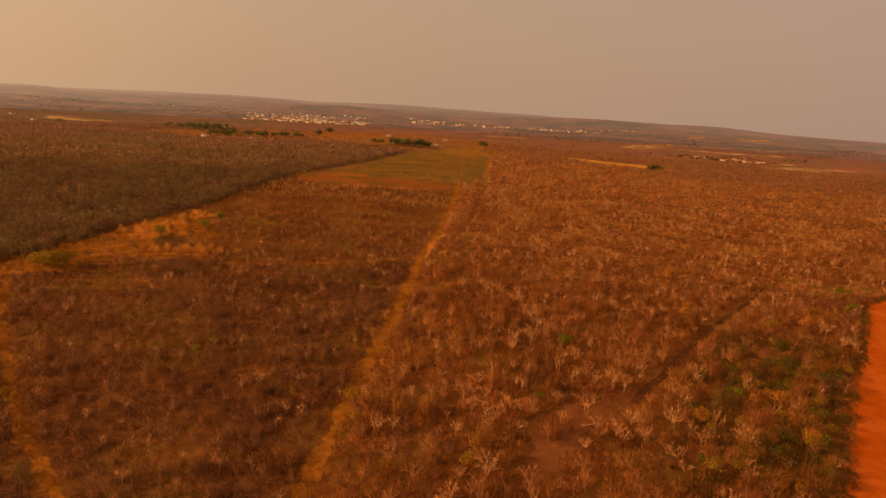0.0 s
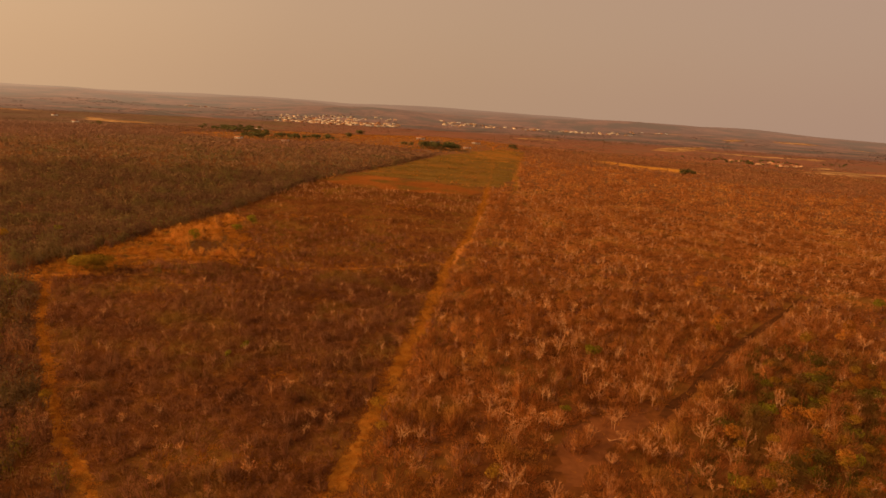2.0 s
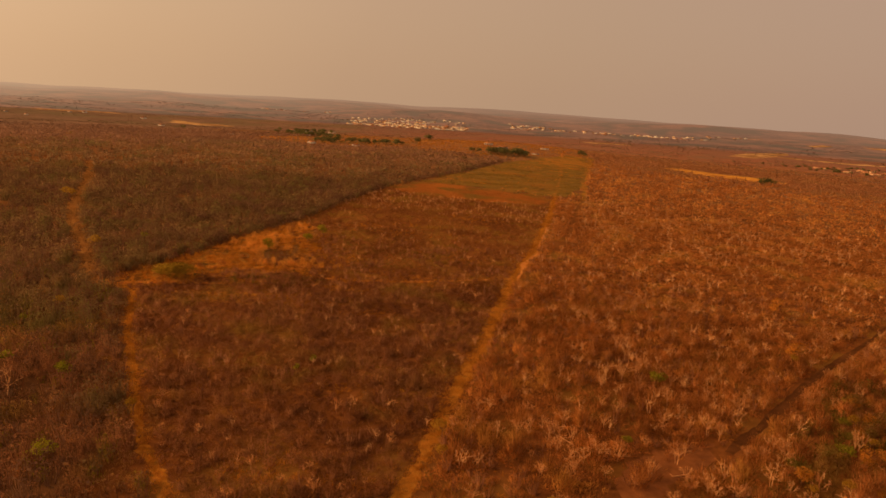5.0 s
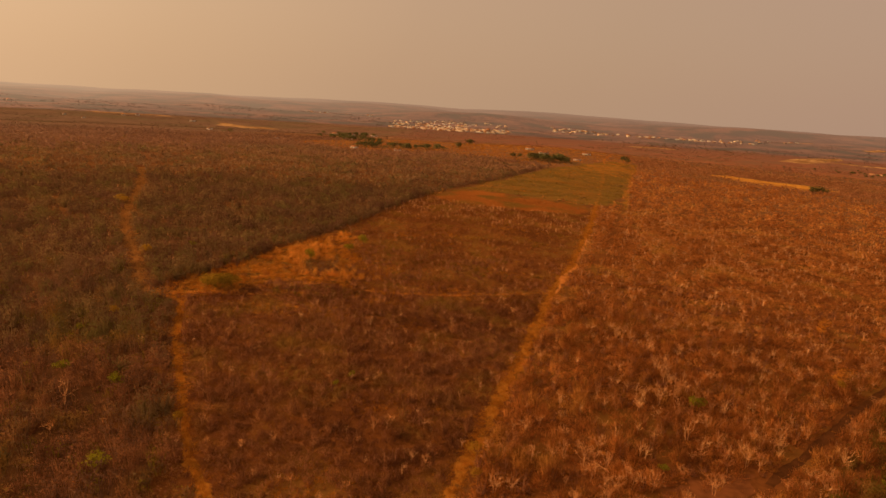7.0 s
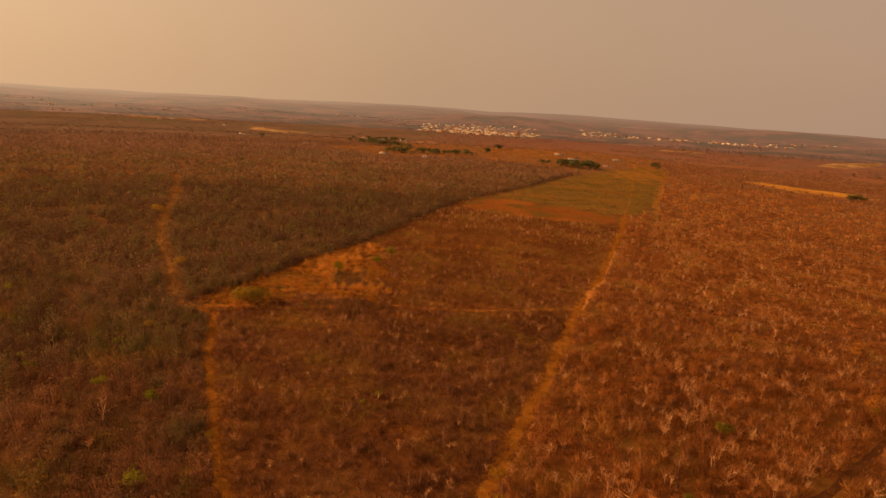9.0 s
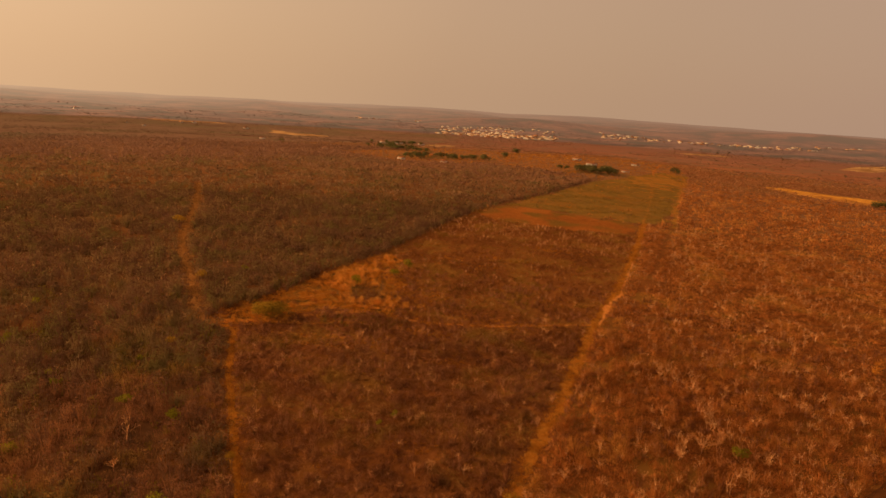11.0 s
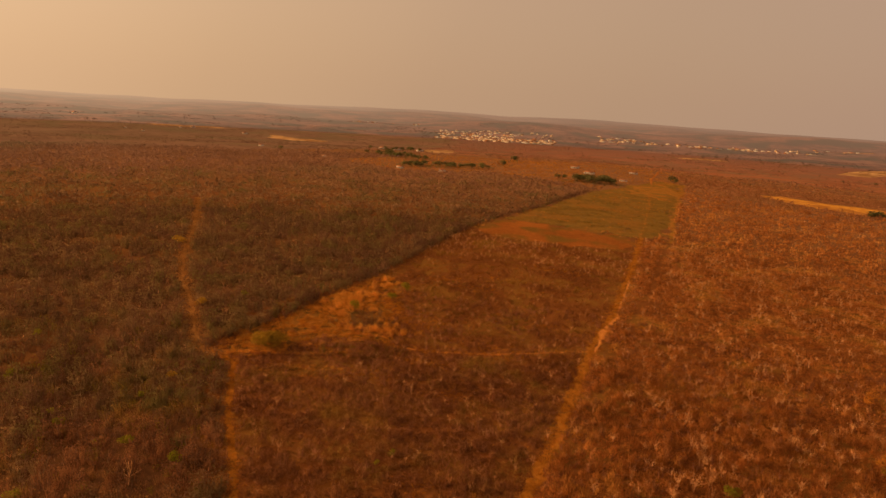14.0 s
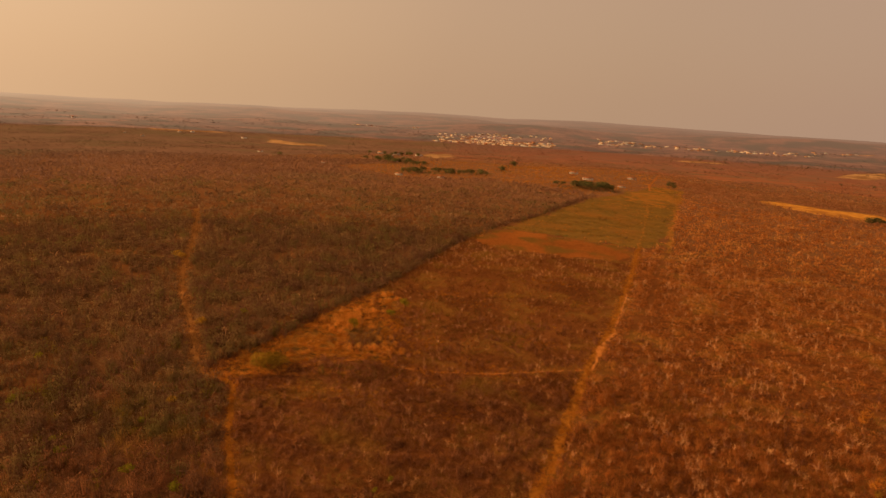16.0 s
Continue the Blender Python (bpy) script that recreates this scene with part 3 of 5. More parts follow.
def bare_tree(rng, h, stems, limbs, thick, twigs, deep=True, spread=0.5):
    """A short trunk whose limbs curve out and up into a rounded leafless crown about as wide as the tree is high; gives trunk, list of limbs, and the twigs."""
    trunk, limbs_made, fine, ends = [], [], [], []
    for s in range(stems):
        a = rng.uniform(0, 6.28)
        p = np.array([math.cos(a), math.sin(a), 0]) * 0.035 * h * (stems > 1)
        q = p + np.array([math.cos(a), math.sin(a), 0]) * h * rng.uniform(0.0, 0.08) + (0, 0, h * rng.uniform(0.20, 0.40))
        trunk.append(prism(p - (0, 0, 0.3), q, thick, thick * 0.8))
        for k in range(limbs):
            b = k * 6.283 / limbs + rng.uniform(-0.45, 0.45) + a
            u = math.sqrt(rng.uniform(0.03, 1.0))
            wood, fine = [], []
            e = np.array([q[0] + math.cos(b) * u * spread * h * 0.85, q[1] + math.sin(b) * u * spread * h * 0.85, h * (0.90 - 0.26 * u * u) * rng.uniform(0.80, 1.04)])
            m = q + (e - q) * (0.50, 0.50, 0.54) + rng.normal(0, 0.04, 3) * h
            if deep:
                wood += [prism(q, m, thick * 0.56, thick * 0.44), prism(m, e, thick * 0.44, thick * 0.32)]
            else:
                wood.append(prism(q, m, thick * 0.6, thick * 0.42))
                fine.append((m, e, thick * 0.9))
            ends.append((m, e))
            for c in range(5 if deep else 3):
                o = m + (e - m) * rng.uniform(0.35, 1.0)
                way = (e - m) / (np.linalg.norm(e - m) + 1e-9) + rng.normal(0, 0.75, 3) + (0, 0, 0.25)
                t = o + way / np.linalg.norm(way) * h * rng.uniform(0.08, 0.17)
                if deep and c < 3:
                    wood.append(prism(o, t, thick * 0.32, thick * 0.20))
                else:
                    fine.append((o, t, thick * 0.6))
                ends.append((o, t))
            wood.append(blades(np.array([f[0] for f in fine]), np.array([f[1] for f in fine]), np.array([f[2] for f in fine]), rng))
            limbs_made.append(join(wood))
    ends = np.array(ends)
    i = rng.integers(0, len(ends), twigs)
    u = rng.uniform(0.2, 1.0, (twigs, 1))
    base = ends[i, 0] * (1 - u) + ends[i, 1] * u
    way = rng.normal(0, 1, (twigs, 3)) * (1, 1, 0.5) + (0, 0, 0.7)
    way /= np.linalg.norm(way, axis=1, keepdims=True)
    tip = base + way * h * rng.uniform(0.05, 0.12, (twigs, 1))
    return join(trunk), limbs_made, blades(base, tip, np.full(twigs, thick * 0.55), rng)


def whole(tree):
    """Trunk and limbs of a bare tree as one mesh, and its twigs."""
    return join([tree[0], *tree[1]]), tree[2]


def dome(rng, h, w, twigs, wide):
    """A rounded brush of fine twigs fanning up from a short stem."""
    d = rng.normal(0, 1, (twigs, 3))
    d[:, 2] = np.abs(d[:, 2])
    d /= np.linalg.norm(d, axis=1, keepdims=True)
    tip = d * (w, w, h * 0.62) * rng.uniform(0.72, 1.06, (twigs, 1)) + (0, 0, h * 0.38)
    base = tip * (0.55, 0.55, 0.0) + np.stack([np.zeros(twigs)] * 2 + [np.maximum(0.12 * h, tip[:, 2] - rng.uniform(0.25, 0.55, twigs) * h)], -1)
    return blades(base, tip, rng.uniform(0.6, 1.3, twigs) * wide, rng)


def shrub(rng, h, w, twigs, leaf, leaf_size):
    a, r = rng.uniform(0, 6.28, twigs), np.sqrt(rng.uniform(0, 1, twigs))
    base = np.stack([np.cos(a) * r * w * 0.35, np.sin(a) * r * w * 0.35, np.zeros(twigs)], -1)
    tip = np.stack([np.cos(a) * r * w, np.sin(a) * r * w, h * (1.05 - 0.6 * r ** 2) * rng.uniform(0.7, 1.1, twigs)], -1)
    bits = [blades(base, tip, rng.uniform(0.07, 0.16, twigs) * w * 0.6, rng)]
    if leaf:
        a, r = rng.uniform(0, 6.28, leaf), np.sqrt(rng.uniform(0, 1, leaf))
        c = np.stack([np.cos(a) * r * w, np.sin(a) * r * w, h * (1.0 - 0.65 * r ** 2) * rng.uniform(0.45, 1.0, leaf)], -1)
        bits.append(leaves(c, leaf_size, rng))
    return join(bits)


def crown(rng, h0, h1, w, count, size, lumps=5):
    """Leaf triangles in several lumps, with gaps."""
    c = np.stack([rng.uniform(-0.6, 0.6, lumps) * w, rng.uniform(-0.6, 0.6, lumps) * w, rng.uniform(h0 + (h1 - h0) * 0.35, h1 - (h1 - h0) * 0.25, lumps)], -1)
    s = rng.uniform(0.4, 0.62, lumps) * w
    i = rng.integers(0, lumps, count)
    d = rng.normal(0, 1, (count, 3))
    d /= np.linalg.norm(d, axis=1, keepdims=True)
    p = c[i] + d * (s[i] * rng.uniform(0.55, 1.0, count) ** 0.5)[:, None] * (1, 1, 0.75 * (h1 - h0) / (1.6 * w))
    return leaves(p, size, rng)


def scatter(name, kinds, xy, size, mat, rng, label, category, lift=0.0, squash=(0.8, 1.25), soft=True):
    """Many turned and scaled copies of a few plants, as one mesh of kind stuff."""
    vs, fs, ns, n0 = [], [], [], 0
    pick = rng.integers(0, len(kinds), len(xy))
    z = ground(xy[:, 0], xy[:, 1]) + lift
    for k, (v, f) in enumerate(kinds):
        s = pick == k
        n = s.sum()
        if not n:
            continue
        nv, f = rounded(v, f)
        a, sc = rng.uniform(0, 6.28, n), size[s]
        c, q = np.cos(a) * sc, np.sin(a) * sc
        h = sc * rng.uniform(*squash, n)
        out = np.empty((n, len(v), 3), np.float32)
        out[..., 0] = c[:, None] * v[:, 0] - q[:, None] * v[:, 1] + xy[s, 0][:, None]
        out[..., 1] = q[:, None] * v[:, 0] + c[:, None] * v[:, 1] + xy[s, 1][:, None]
        out[..., 2] = h[:, None] * v[:, 2] + z[s][:, None]
        vs.append(out.reshape(-1, 3))
        turn = np.empty((n, len(v), 3), np.float32)
        turn[..., 0] = np.cos(a)[:, None] * nv[:, 0] - np.sin(a)[:, None] * nv[:, 1]
        turn[..., 1] = np.sin(a)[:, None] * nv[:, 0] + np.cos(a)[:, None] * nv[:, 1]
        turn[..., 2] = nv[:, 2]
        ns.append(turn.reshape(-1, 3))
        fs.append((f[None] + n0 + (np.arange(n) * len(v))[:, None, None]).reshape(-1, 3))
        n0 += n * len(v)
    if not vs:
        return None
    return tagged(soup(name, np.concatenate(vs), np.concatenate(fs), mat, True, np.concatenate(ns) if soft and category != "grass" else None), label, category, kind="stuff")


def sector(rng, r0, r1, area, left=-57, right=46):
    """Random places between two radii in the wedge of land ahead, about one per area."""
    n = int(abs(right - left) / 360 * math.pi * (r1 * r1 - r0 * r0) / area)
    r = np.sqrt(rng.uniform(r0 * r0, r1 * r1, n))
    a = np.radians(rng.uniform(left, right, n))
    return np.stack([r * np.sin(a), r * np.cos(a)], -1)


def line_x(pts, y):
    p = np.array(pts, float)
    return np.interp(y, p[:, 1], p[:, 0])


def zone(xy):
    """0 open, 1 low scrub plot, 2 upper scrub plot, 3 right-hand bare wood, 4 left dry wood, 5 clearing, 6 pasture, 7 tilled soil, 8 green corner, 9 hollow."""
    x, y = xy[:, 0], xy[:, 1]
    west = np.where(y < 138, line_x(LPATH, y), line_x(EDGE, y))
    z = np.where(x > line_x(CPATH, y), 3, np.where(x < west, 4, np.where(y < 168, 1, 2)))
    z[(y > 600) & (x < 60)] = 4
    z[(z == 3) & (far_from(x, y, [(52, 72), (66, 96), (80, 118)]) < 17)] = 8
    z[within(x, y, CLEAR)] = 5
    z[within(x, y, HOLLOW)] = 9
    z[within(x, y, OPENING) & (clumpy(xy, 4, 1.0) > 0.35)] = 0
    z[within(x, y, TILL)] = 7
    z[within(x, y, FIELD)] = 6
    z[within(x, y, YFIELD)] = 0
    for outline in FARFIELDS + [FARMLAND]:
        z[within(x, y, outline)] = 0
    # east of the road
    z[(far_from(x, y, ROAD) < 5.6)] = 0
    for pts, w in ((CPATH, 1.6), (RPATH, 1.3), (LPATH, 1.15), (LPATH2, 2.4), (XPATH, 0.5), (TRAIL, 1.7)):
        z[far_from(x, y, pts) < w] = 0
    # farm ground along the crest
    z[(x > -75 - 0.3 * (y - 700)) & (y > 640 + 0.45 * np.abs(x - 20)) & (y < 980) & (x < np.minimum(95, line_x(RPATH, y) + 3))] = 0
    return z


def clumpy(xy, scale, seed):
    """Smooth patchiness between 0 and 1."""
    x, y = xy[:, 0] / scale, xy[:, 1] / scale
    v = np.sin(x * 1.3 + seed) * np.cos(y * 1.1 - seed * 2) + 0.6 * np.sin(x * 2.7 - y * 2.1 + seed * 3) + 0.4 * np.cos(x * 4.3 + y * 5.1 + seed)
    return 0.5 + v / 4.0


# near shrubs
R = np.random.default_rng(11)
SHRUBS = [join([dome(R, h, w, 22, 0.10), crown(R, 0.0, h * 0.9, w, 11, 0.16, 4)]) for h, w in ((1.1, 1.2), (1.5, 1.4), (0.9, 1.5), (1.8, 1.2), (1.3, 1.7))]
SHRUBS_LIGHT = [shrub(R, h, w, 14, 8, 0.3) for h, w in ((1.3, 1.9), (1.7, 2.0), (1.0, 2.1))]
LEAFY = [join([crown(R, 0.2, h, w, 48, 0.19, n), shrub(R, h * 1.02, w * 0.9, 14, 0, 0)]) for h, w, n in ((2.6, 1.7, 3), (3.4, 2.0, 4), (2.0, 1.5, 2), (4.0, 1.8, 3))]
LEAFY_LIGHT = [join([crown(R, 0.2, h, w, 17, 0.40, 3), shrub(R, h, w, 7, 0, 0)]) for h, w in ((3.0, 2.2), (3.8, 2.4), (2.4, 2.1))]
FUZZ = [join([crown(R, 0.0, h, w, 9, 0.75, 3), crown(R, 0.0, h * 0.6, w * 1.2, 3, 0.8, 3)]) for h, w in ((2.4, 2.2), (3.0, 2.4), (2.0, 2.6))]
FAR_FUZZ = [crown(R, 0.0, 2.6, 3.6, 9, 1.15, 4) for _ in range(3)]
TUFTS = [shrub(R, 0.5, 0.7, 13, 0, 0), shrub(R, 0.8, 0.8, 13, 0, 0)]
BARE = [whole(bare_tree(R, 4.0, s, f, 0.078, 40, False, w)) for s, f, w in ((1, 11, 0.55), (2, 6, 0.48), (1, 12, 0.42), (3, 4, 0.5), (1, 10, 0.62))]
BARE_LIGHT = [whole(bare_tree(R, 4.0, 1, f, 0.15, 12, False, 0.48)) for f in (4, 5, 6)]
DOMES = [dome(R, h, w, 70, 0.095) for h, w in ((2.6, 1.6), (3.2, 1.8), (2.2, 1.9), (3.6, 1.6))]

# patches of orange grass in the scrub: place, half-widths
PATCHES = [(18.5, 222, 4, 4), (10.7, 235, 4, 6), (3.7, 219, 3, 5), (-14, 208, 9, 3), (-28, 173, 10, 2), (-31, 142, 7, 3), (-44, 158, 10, 3), (-55, 143, 10, 4),
           (-71, 141, 8, 4), (-69, 154, 8, 4), (-54, 190, 9, 10), (-43, 240, 10, 5), (-59, 248, 8, 6), (-1, 74.5, 6, 5), (9, 97, 5, 4), (-45, 166, 8, 3), (-28, 179, 12, 3),
           (-42, 259, 12, 4), (-30, 73, 9, 4), (-25, 100, 7, 3), (24, 70, 4, 5), (30, 160, 5, 4), (-20, 290, 14, 5)]


# olive patches in the upper plot: place, half-widths, number
OLIVE_SPOTS = [(-54, 214, 7, 9, 90), (-40, 206, 8, 5, 60), (-57, 240, 7, 6, 40), (-36, 230, 9, 4, 40), (-24, 205, 8, 4, 40), (-40, 184, 9, 4, 40)]


def grassy(xy):
    g = np.zeros(len(xy))
    for px, py, rx, ry in PATCHES:
        g = np.maximum(g, np.exp(-(((xy[:, 0] - px) / rx) ** 2 + ((xy[:, 1] - py) / ry) ** 2)))
    for pts, w in ((CPATH, 2.6), (LPATH, 2.0), (XPATH, 1.6)):
        g = np.maximum(g, 0.9 * np.exp(-(far_from(xy[:, 0], xy[:, 1], pts) / w) ** 2))
    return g


near, mid, far = sector(R, 46, 240, 1.0), sector(R, 140, 460, 4.1), sector(R, 340, 960, 15.5)
split = lambda xy: np.hypot(xy[:, 0], xy[:, 1]) + R.normal(0, 16, len(xy))
near = near[split(near) < 190]
rm = split(mid)
mid = mid[(rm > 190) & (rm < 400)]
far = far[split(far) > 400]
zn, zm, zf = zone(near), zone(mid), zone(far)


def some(xy, z, which, keep, rng, bare=0.0, patchy=0.0):
    """Places of some zones; bare: how far grass patches keep the shrubs out; patchy: how far the cover thins in spots."""
    k = keep * (1 - bare * grassy(xy)) * (1 - patchy * (clumpy(xy, 9, 5.0) < 0.32))
    return xy[np.isin(z, which) & (rng.uniform(0, 1, len(xy)) < k)]


def sizes(rng, n, a, b):
    return rng.uniform(a, b, n) ** 1.0


for nm, which, keep, kinds, mat, lo, hi, lab in (
        ("scrub_shrubs", (1,), 0.86, SHRUBS, M_SHRUB, 0.6, 1.15, "low purple-brown leafless shrubs covering the plot"),
        ("open_scrub_shrubs", (2,), 0.80, SHRUBS, M_SCRUB, 0.5, 0.95, "low rusty-brown shrubs of the open plot"),
        ("wood_undergrowth", (3,), 0.62, SHRUBS, M_TWIG, 0.55, 1.15, "orange-brown leafless undergrowth of the bare wood"),
        ("wood_crowns", (3,), 0.085, DOMES, M_TWIG, 0.6, 1.25, "rounded reddish-brown twiggy crowns of the bare wood"),
        ("dry_wood_canopy", (4,), 0.16, LEAFY, M_OLIVE, 0.6, 1.6, "dense olive-brown canopy of the dry wood"),
        ("dry_wood_crowns", (4,), 0.11, LEAFY, M_DRYCROWN, 0.6, 1.5, "rounded purple-brown leafless crowns of the dry wood"),
        ("dry_wood_brush", (4,), 0.07, DOMES, M_SHRUB, 0.5, 1.0, "reddish-brown twiggy brush of the dry wood"),
        ("dry_wood_floor", (4,), 0.28, SHRUBS, M_DRYCROWN, 0.8, 1.4, "low grey-brown brush on the floor of the dry wood"),
        ("dry_wood_brown", (4,), 0.30, LEAFY, M_SHRUB, 0.5, 1.3, "reddish-brown leafless crowns of the dry wood beside the path"),
        ("dry_wood_green", (4,), 0.025, LEAFY, M_OLIVEGREEN, 0.5, 1.1, "olive-green crowns scattered in the dry wood"),
        ("plot_crowns", (1, 2), 0.03, DOMES, M_SHRUB, 0.5, 0.9, "rounded purple-brown twig bushes of the plot"),
        ("corner_undergrowth", (8,), 0.22, LEAFY, M_DKOLIVE, 0.5, 1.1, "dark olive bushes beside the red road"),
        ("corner_twigs", (8,), 0.13, DOMES, M_TWIG, 0.5, 1.0, "rust-brown bushes beside the red road"),
        ("hollow_shrubs", (9,), 0.9, LEAFY, M_SHRUB, 0.45, 0.8, "dark brown bushes inside the clearing")):
    p = some(near, zn, which, keep, R, 0.85, 0.08 if which[0] < 4 else 0.0)
    if nm in ("dry_wood_canopy", "dry_wood_floor", "dry_wood_brown"):
        p = p[(np.hypot(p[:, 0], p[:, 1]) / 60 + 2.2 * (clumpy(p, 13, 0.6) - 0.5) > 2.15) == (nm != "dry_wood_brown")]
    scatter(nm, kinds, p, sizes(R, len(p), lo, hi), mat, R, lab, "shrubs")
LITTER = [shrub(R, 0.35, 0.9, 14, 0, 0), shrub(R, 0.5, 1.1, 14, 0, 0)]
p = sector(R, 46, 170, 2.2)
p = p[np.isin(zone(p), (1, 2))]
scatter("fallen_twigs", LITTER, p, sizes(R, len(p), 0.8, 1.5), M_SCRUB, R, "fallen twigs and low dry weeds between the shrubs", "litter")
g = grassy(near)
p = near[((zn == 5) & (clumpy(near, 6, 2.0) > 0.30)) | (np.isin(zn, (0, 1, 2, 3)) & (R.uniform(0, 1, len(near)) < 0.75 * g + 0.04))]
p = p[far_from(p[:, 0], p[:, 1], ROAD) > 4.6]
scatter("straw_tufts", TUFTS, p, sizes(R, len(p), 0.6, 1.4), M_GRASS, R, "orange straw grass tufts along paths and clearings", "grass")
for nm, which, keep, kinds, mat, lo, hi, lab in (
        ("upper_scrub_shrubs", (1, 2), 0.95, SHRUBS_LIGHT, M_SCRUB, 0.5, 1.0, "low rusty-brown shrubs further up the plot"),
        ("upper_wood_undergrowth", (3,), 0.78, SHRUBS_LIGHT, M_TAN, 0.7, 1.3, "orange-brown undergrowth of the bare wood further off"),
        ("upper_wood_canopy", (4,), 0.50, LEAFY_LIGHT, M_OLIVE, 0.75, 1.3, "olive-brown canopy of the dry wood further off"),
        ("upper_wood_crowns", (4,), 0.42, LEAFY_LIGHT, M_DRYCROWN, 0.75, 1.2, "grey-brown bare crowns of the dry wood further off")):
    p = some(mid, zm, which, keep, R, 0.85, 0.25 if which[0] < 4 else 0.0)
    scatter(nm, kinds, p, sizes(R, len(p), lo, hi), mat, R, lab, "shrubs")
def row(rng, pts, step, jitter, gaps):
    q = along(pts, step)
    q = q + rng.normal(0, jitter, q.shape)
    return q[rng.uniform(0, 1, len(q)) > gaps]


def filled(rng, outline, area):
    """Random places inside an outline."""
    q = np.array(outline, float)
    lo, hi = q.min(0), q.max(0)
    xy = rng.uniform(lo, hi, (int((hi - lo).prod() / area), 2))
    return xy[within(xy[:, 0], xy[:, 1], outline)]


p = filled(R, CLEAR, 0.7)
p = p + R.normal(0, 1.0, p.shape) * np.where(p[:, :1] > -78, 4.5, 1.6)
p = p[(clumpy(p * (1, 1.6), 4, 2.0) > 0.47) & ~within(p[:, 0], p[:, 1], HOLLOW)]
scatter("clearing_grass", TUFTS, p, sizes(R, len(p), 0.8, 1.7), M_GRASS, R, "tangled orange straw grass of the clearing", "grass")
p = filled(R, CLEAR, 7.0)
p = p[~within(p[:, 0], p[:, 1], HOLLOW)]
scatter("clearing_clumps", DOMES, p, sizes(R, len(p), 0.25, 0.65), M_GRASS, R, "matted clumps of orange straw in the clearing", "grass")
p = np.concatenate([row(R, pts, 0.3, 0.45, 0.15) for pts in ([(-96, 140), (-84, 146), (-76, 158), (-66, 166)], [(-97, 150), (-88, 156), (-80, 168), (-66, 178)], [(-95, 165), (-86, 170), (-80, 180)], [(-93, 185), (-84, 190), (-76, 205)], [(-90, 205), (-82, 212)], [(-88, 144), (-74, 150), (-62, 158)], [(-80, 160), (-70, 170), (-58, 172)])])
scatter("straw_windrows", TUFTS, p, sizes(R, len(p), 1.0, 1.9), M_PALESTRAW, R, "loose rows of pale cut straw in the clearing", "grass")
rim = HOLLOW + HOLLOW[:1]
p = np.concatenate([row(R, rim, 0.7, 1.3, 0.15), R.normal(0, 1, (90, 2)) * (3.0, 5.5) + (-82, 199), R.normal(0, 1, (24, 2)) * (2.5, 3) + (-59, 175), R.normal(0, 1, (30, 2)) * (3, 8) + (-79, 222)])
scatter("straw_heaps", DOMES, p, sizes(R, len(p), 0.4, 0.95), M_PALESTRAW, R, "bright orange straw clumps round the hollow", "grass")
DIP = [(-77, 154), (-66, 161), (-52, 166), (-47, 160), (-57, 152), (-70, 150)]
p = filled(R, DIP, 2.2)
scatter("dip_bushes", LEAFY, p, sizes(R, len(p), 0.3, 0.6), M_DKOLIVE, R, "dark olive bushes in the dip beside the clearing", "shrubs")
p = np.concatenate([row(R, pts, 0.5, 0.8, 0.3) for pts in ([(-90, 137), (-74, 140), (-63, 144), (-48, 150)], [(-84, 133), (-70, 136), (-58, 140)])])
scatter("straw_dots", TUFTS, p, sizes(R, len(p), 0.7, 1.5), M_PALESTRAW, R, "scattered pale straw tufts below the clearing", "grass")
p = filled(R, HOLLOW, 3.2)
p = p + R.normal(0, 3.0, p.shape)
scatter("hollow_bushes", LEAFY, p, sizes(R, len(p), 0.35, 0.75), M_OLIVE, R, "olive-brown bushes in the hollow of the clearing", "shrubs")
p = filled(R, CLEAR, 26.0)
scatter("clearing_bushes", DOMES, p, sizes(R, len(p), 0.4, 0.9), M_SCRUB, R, "rusty bushes dotted over the clearing", "shrubs")
p = np.concatenate([R.normal(0, 1, (n, 2)) * (sx, sy) + (cx, cy) for cx, cy, sx, sy, n in OLIVE_SPOTS])
p = p[np.isin(zone(p), (1, 2))]
scatter("olive_weeds", SHRUBS_LIGHT, p, sizes(R, len(p), 0.35, 0.75), M_DKOLIVE, R, "olive weeds in the upper plot beside the clearing", "shrubs")
GREY = [shrub(R, h, w, 22, 0, 0) for h, w in ((1.9, 1.2), (2.4, 1.3), (1.6, 1.5))]
p = sector(R, 46, 230, 10)
zp = zone(p)
p = p[np.isin(zp, (1, 2, 3)) & (clumpy(p, 8, 3.3) > 0.42)]
scatter("grey_twig_bushes", GREY, p, sizes(R, len(p), 0.7, 1.3), M_GREYTWIG, R, "greyish-purple leafless twig bushes", "shrubs")
q = np.concatenate([along(ROAD, 0.16)] * 2)
q = q + R.normal(0, 0.3, q.shape)
t = np.gradient(along(ROAD, 0.16), axis=0)
side = np.stack([-t[:, 1], t[:, 0]], -1) / np.linalg.norm(t, axis=1, keepdims=True)
off = R.normal(0, 0.9, len(q)) + 5.3
p = q + np.concatenate([side, -side]) * off[:, None]
p = p[(p[:, 1] > 40) & (off > 3.75)]
for nm, k, kinds, mat, lo, hi, lab in (("verge_straw", 0, TUFTS, M_GRASS, 0.5, 1.2, "orange grass fringe of the red road"), ("verge_weeds", 1, SHRUBS, M_SCRUB, 0.4, 0.9, "rusty weeds along the red road"), ("verge_bushes", 2, DOMES, M_DKOLIVE, 0.3, 0.65, "dark olive bushes along the red road")):
    b = p[k::3] if k < 2 else p[k::9]
    scatter(nm, kinds, b, sizes(R, len(b), lo, hi), mat, R, lab, "grass" if k == 0 else "shrubs")
trod = []
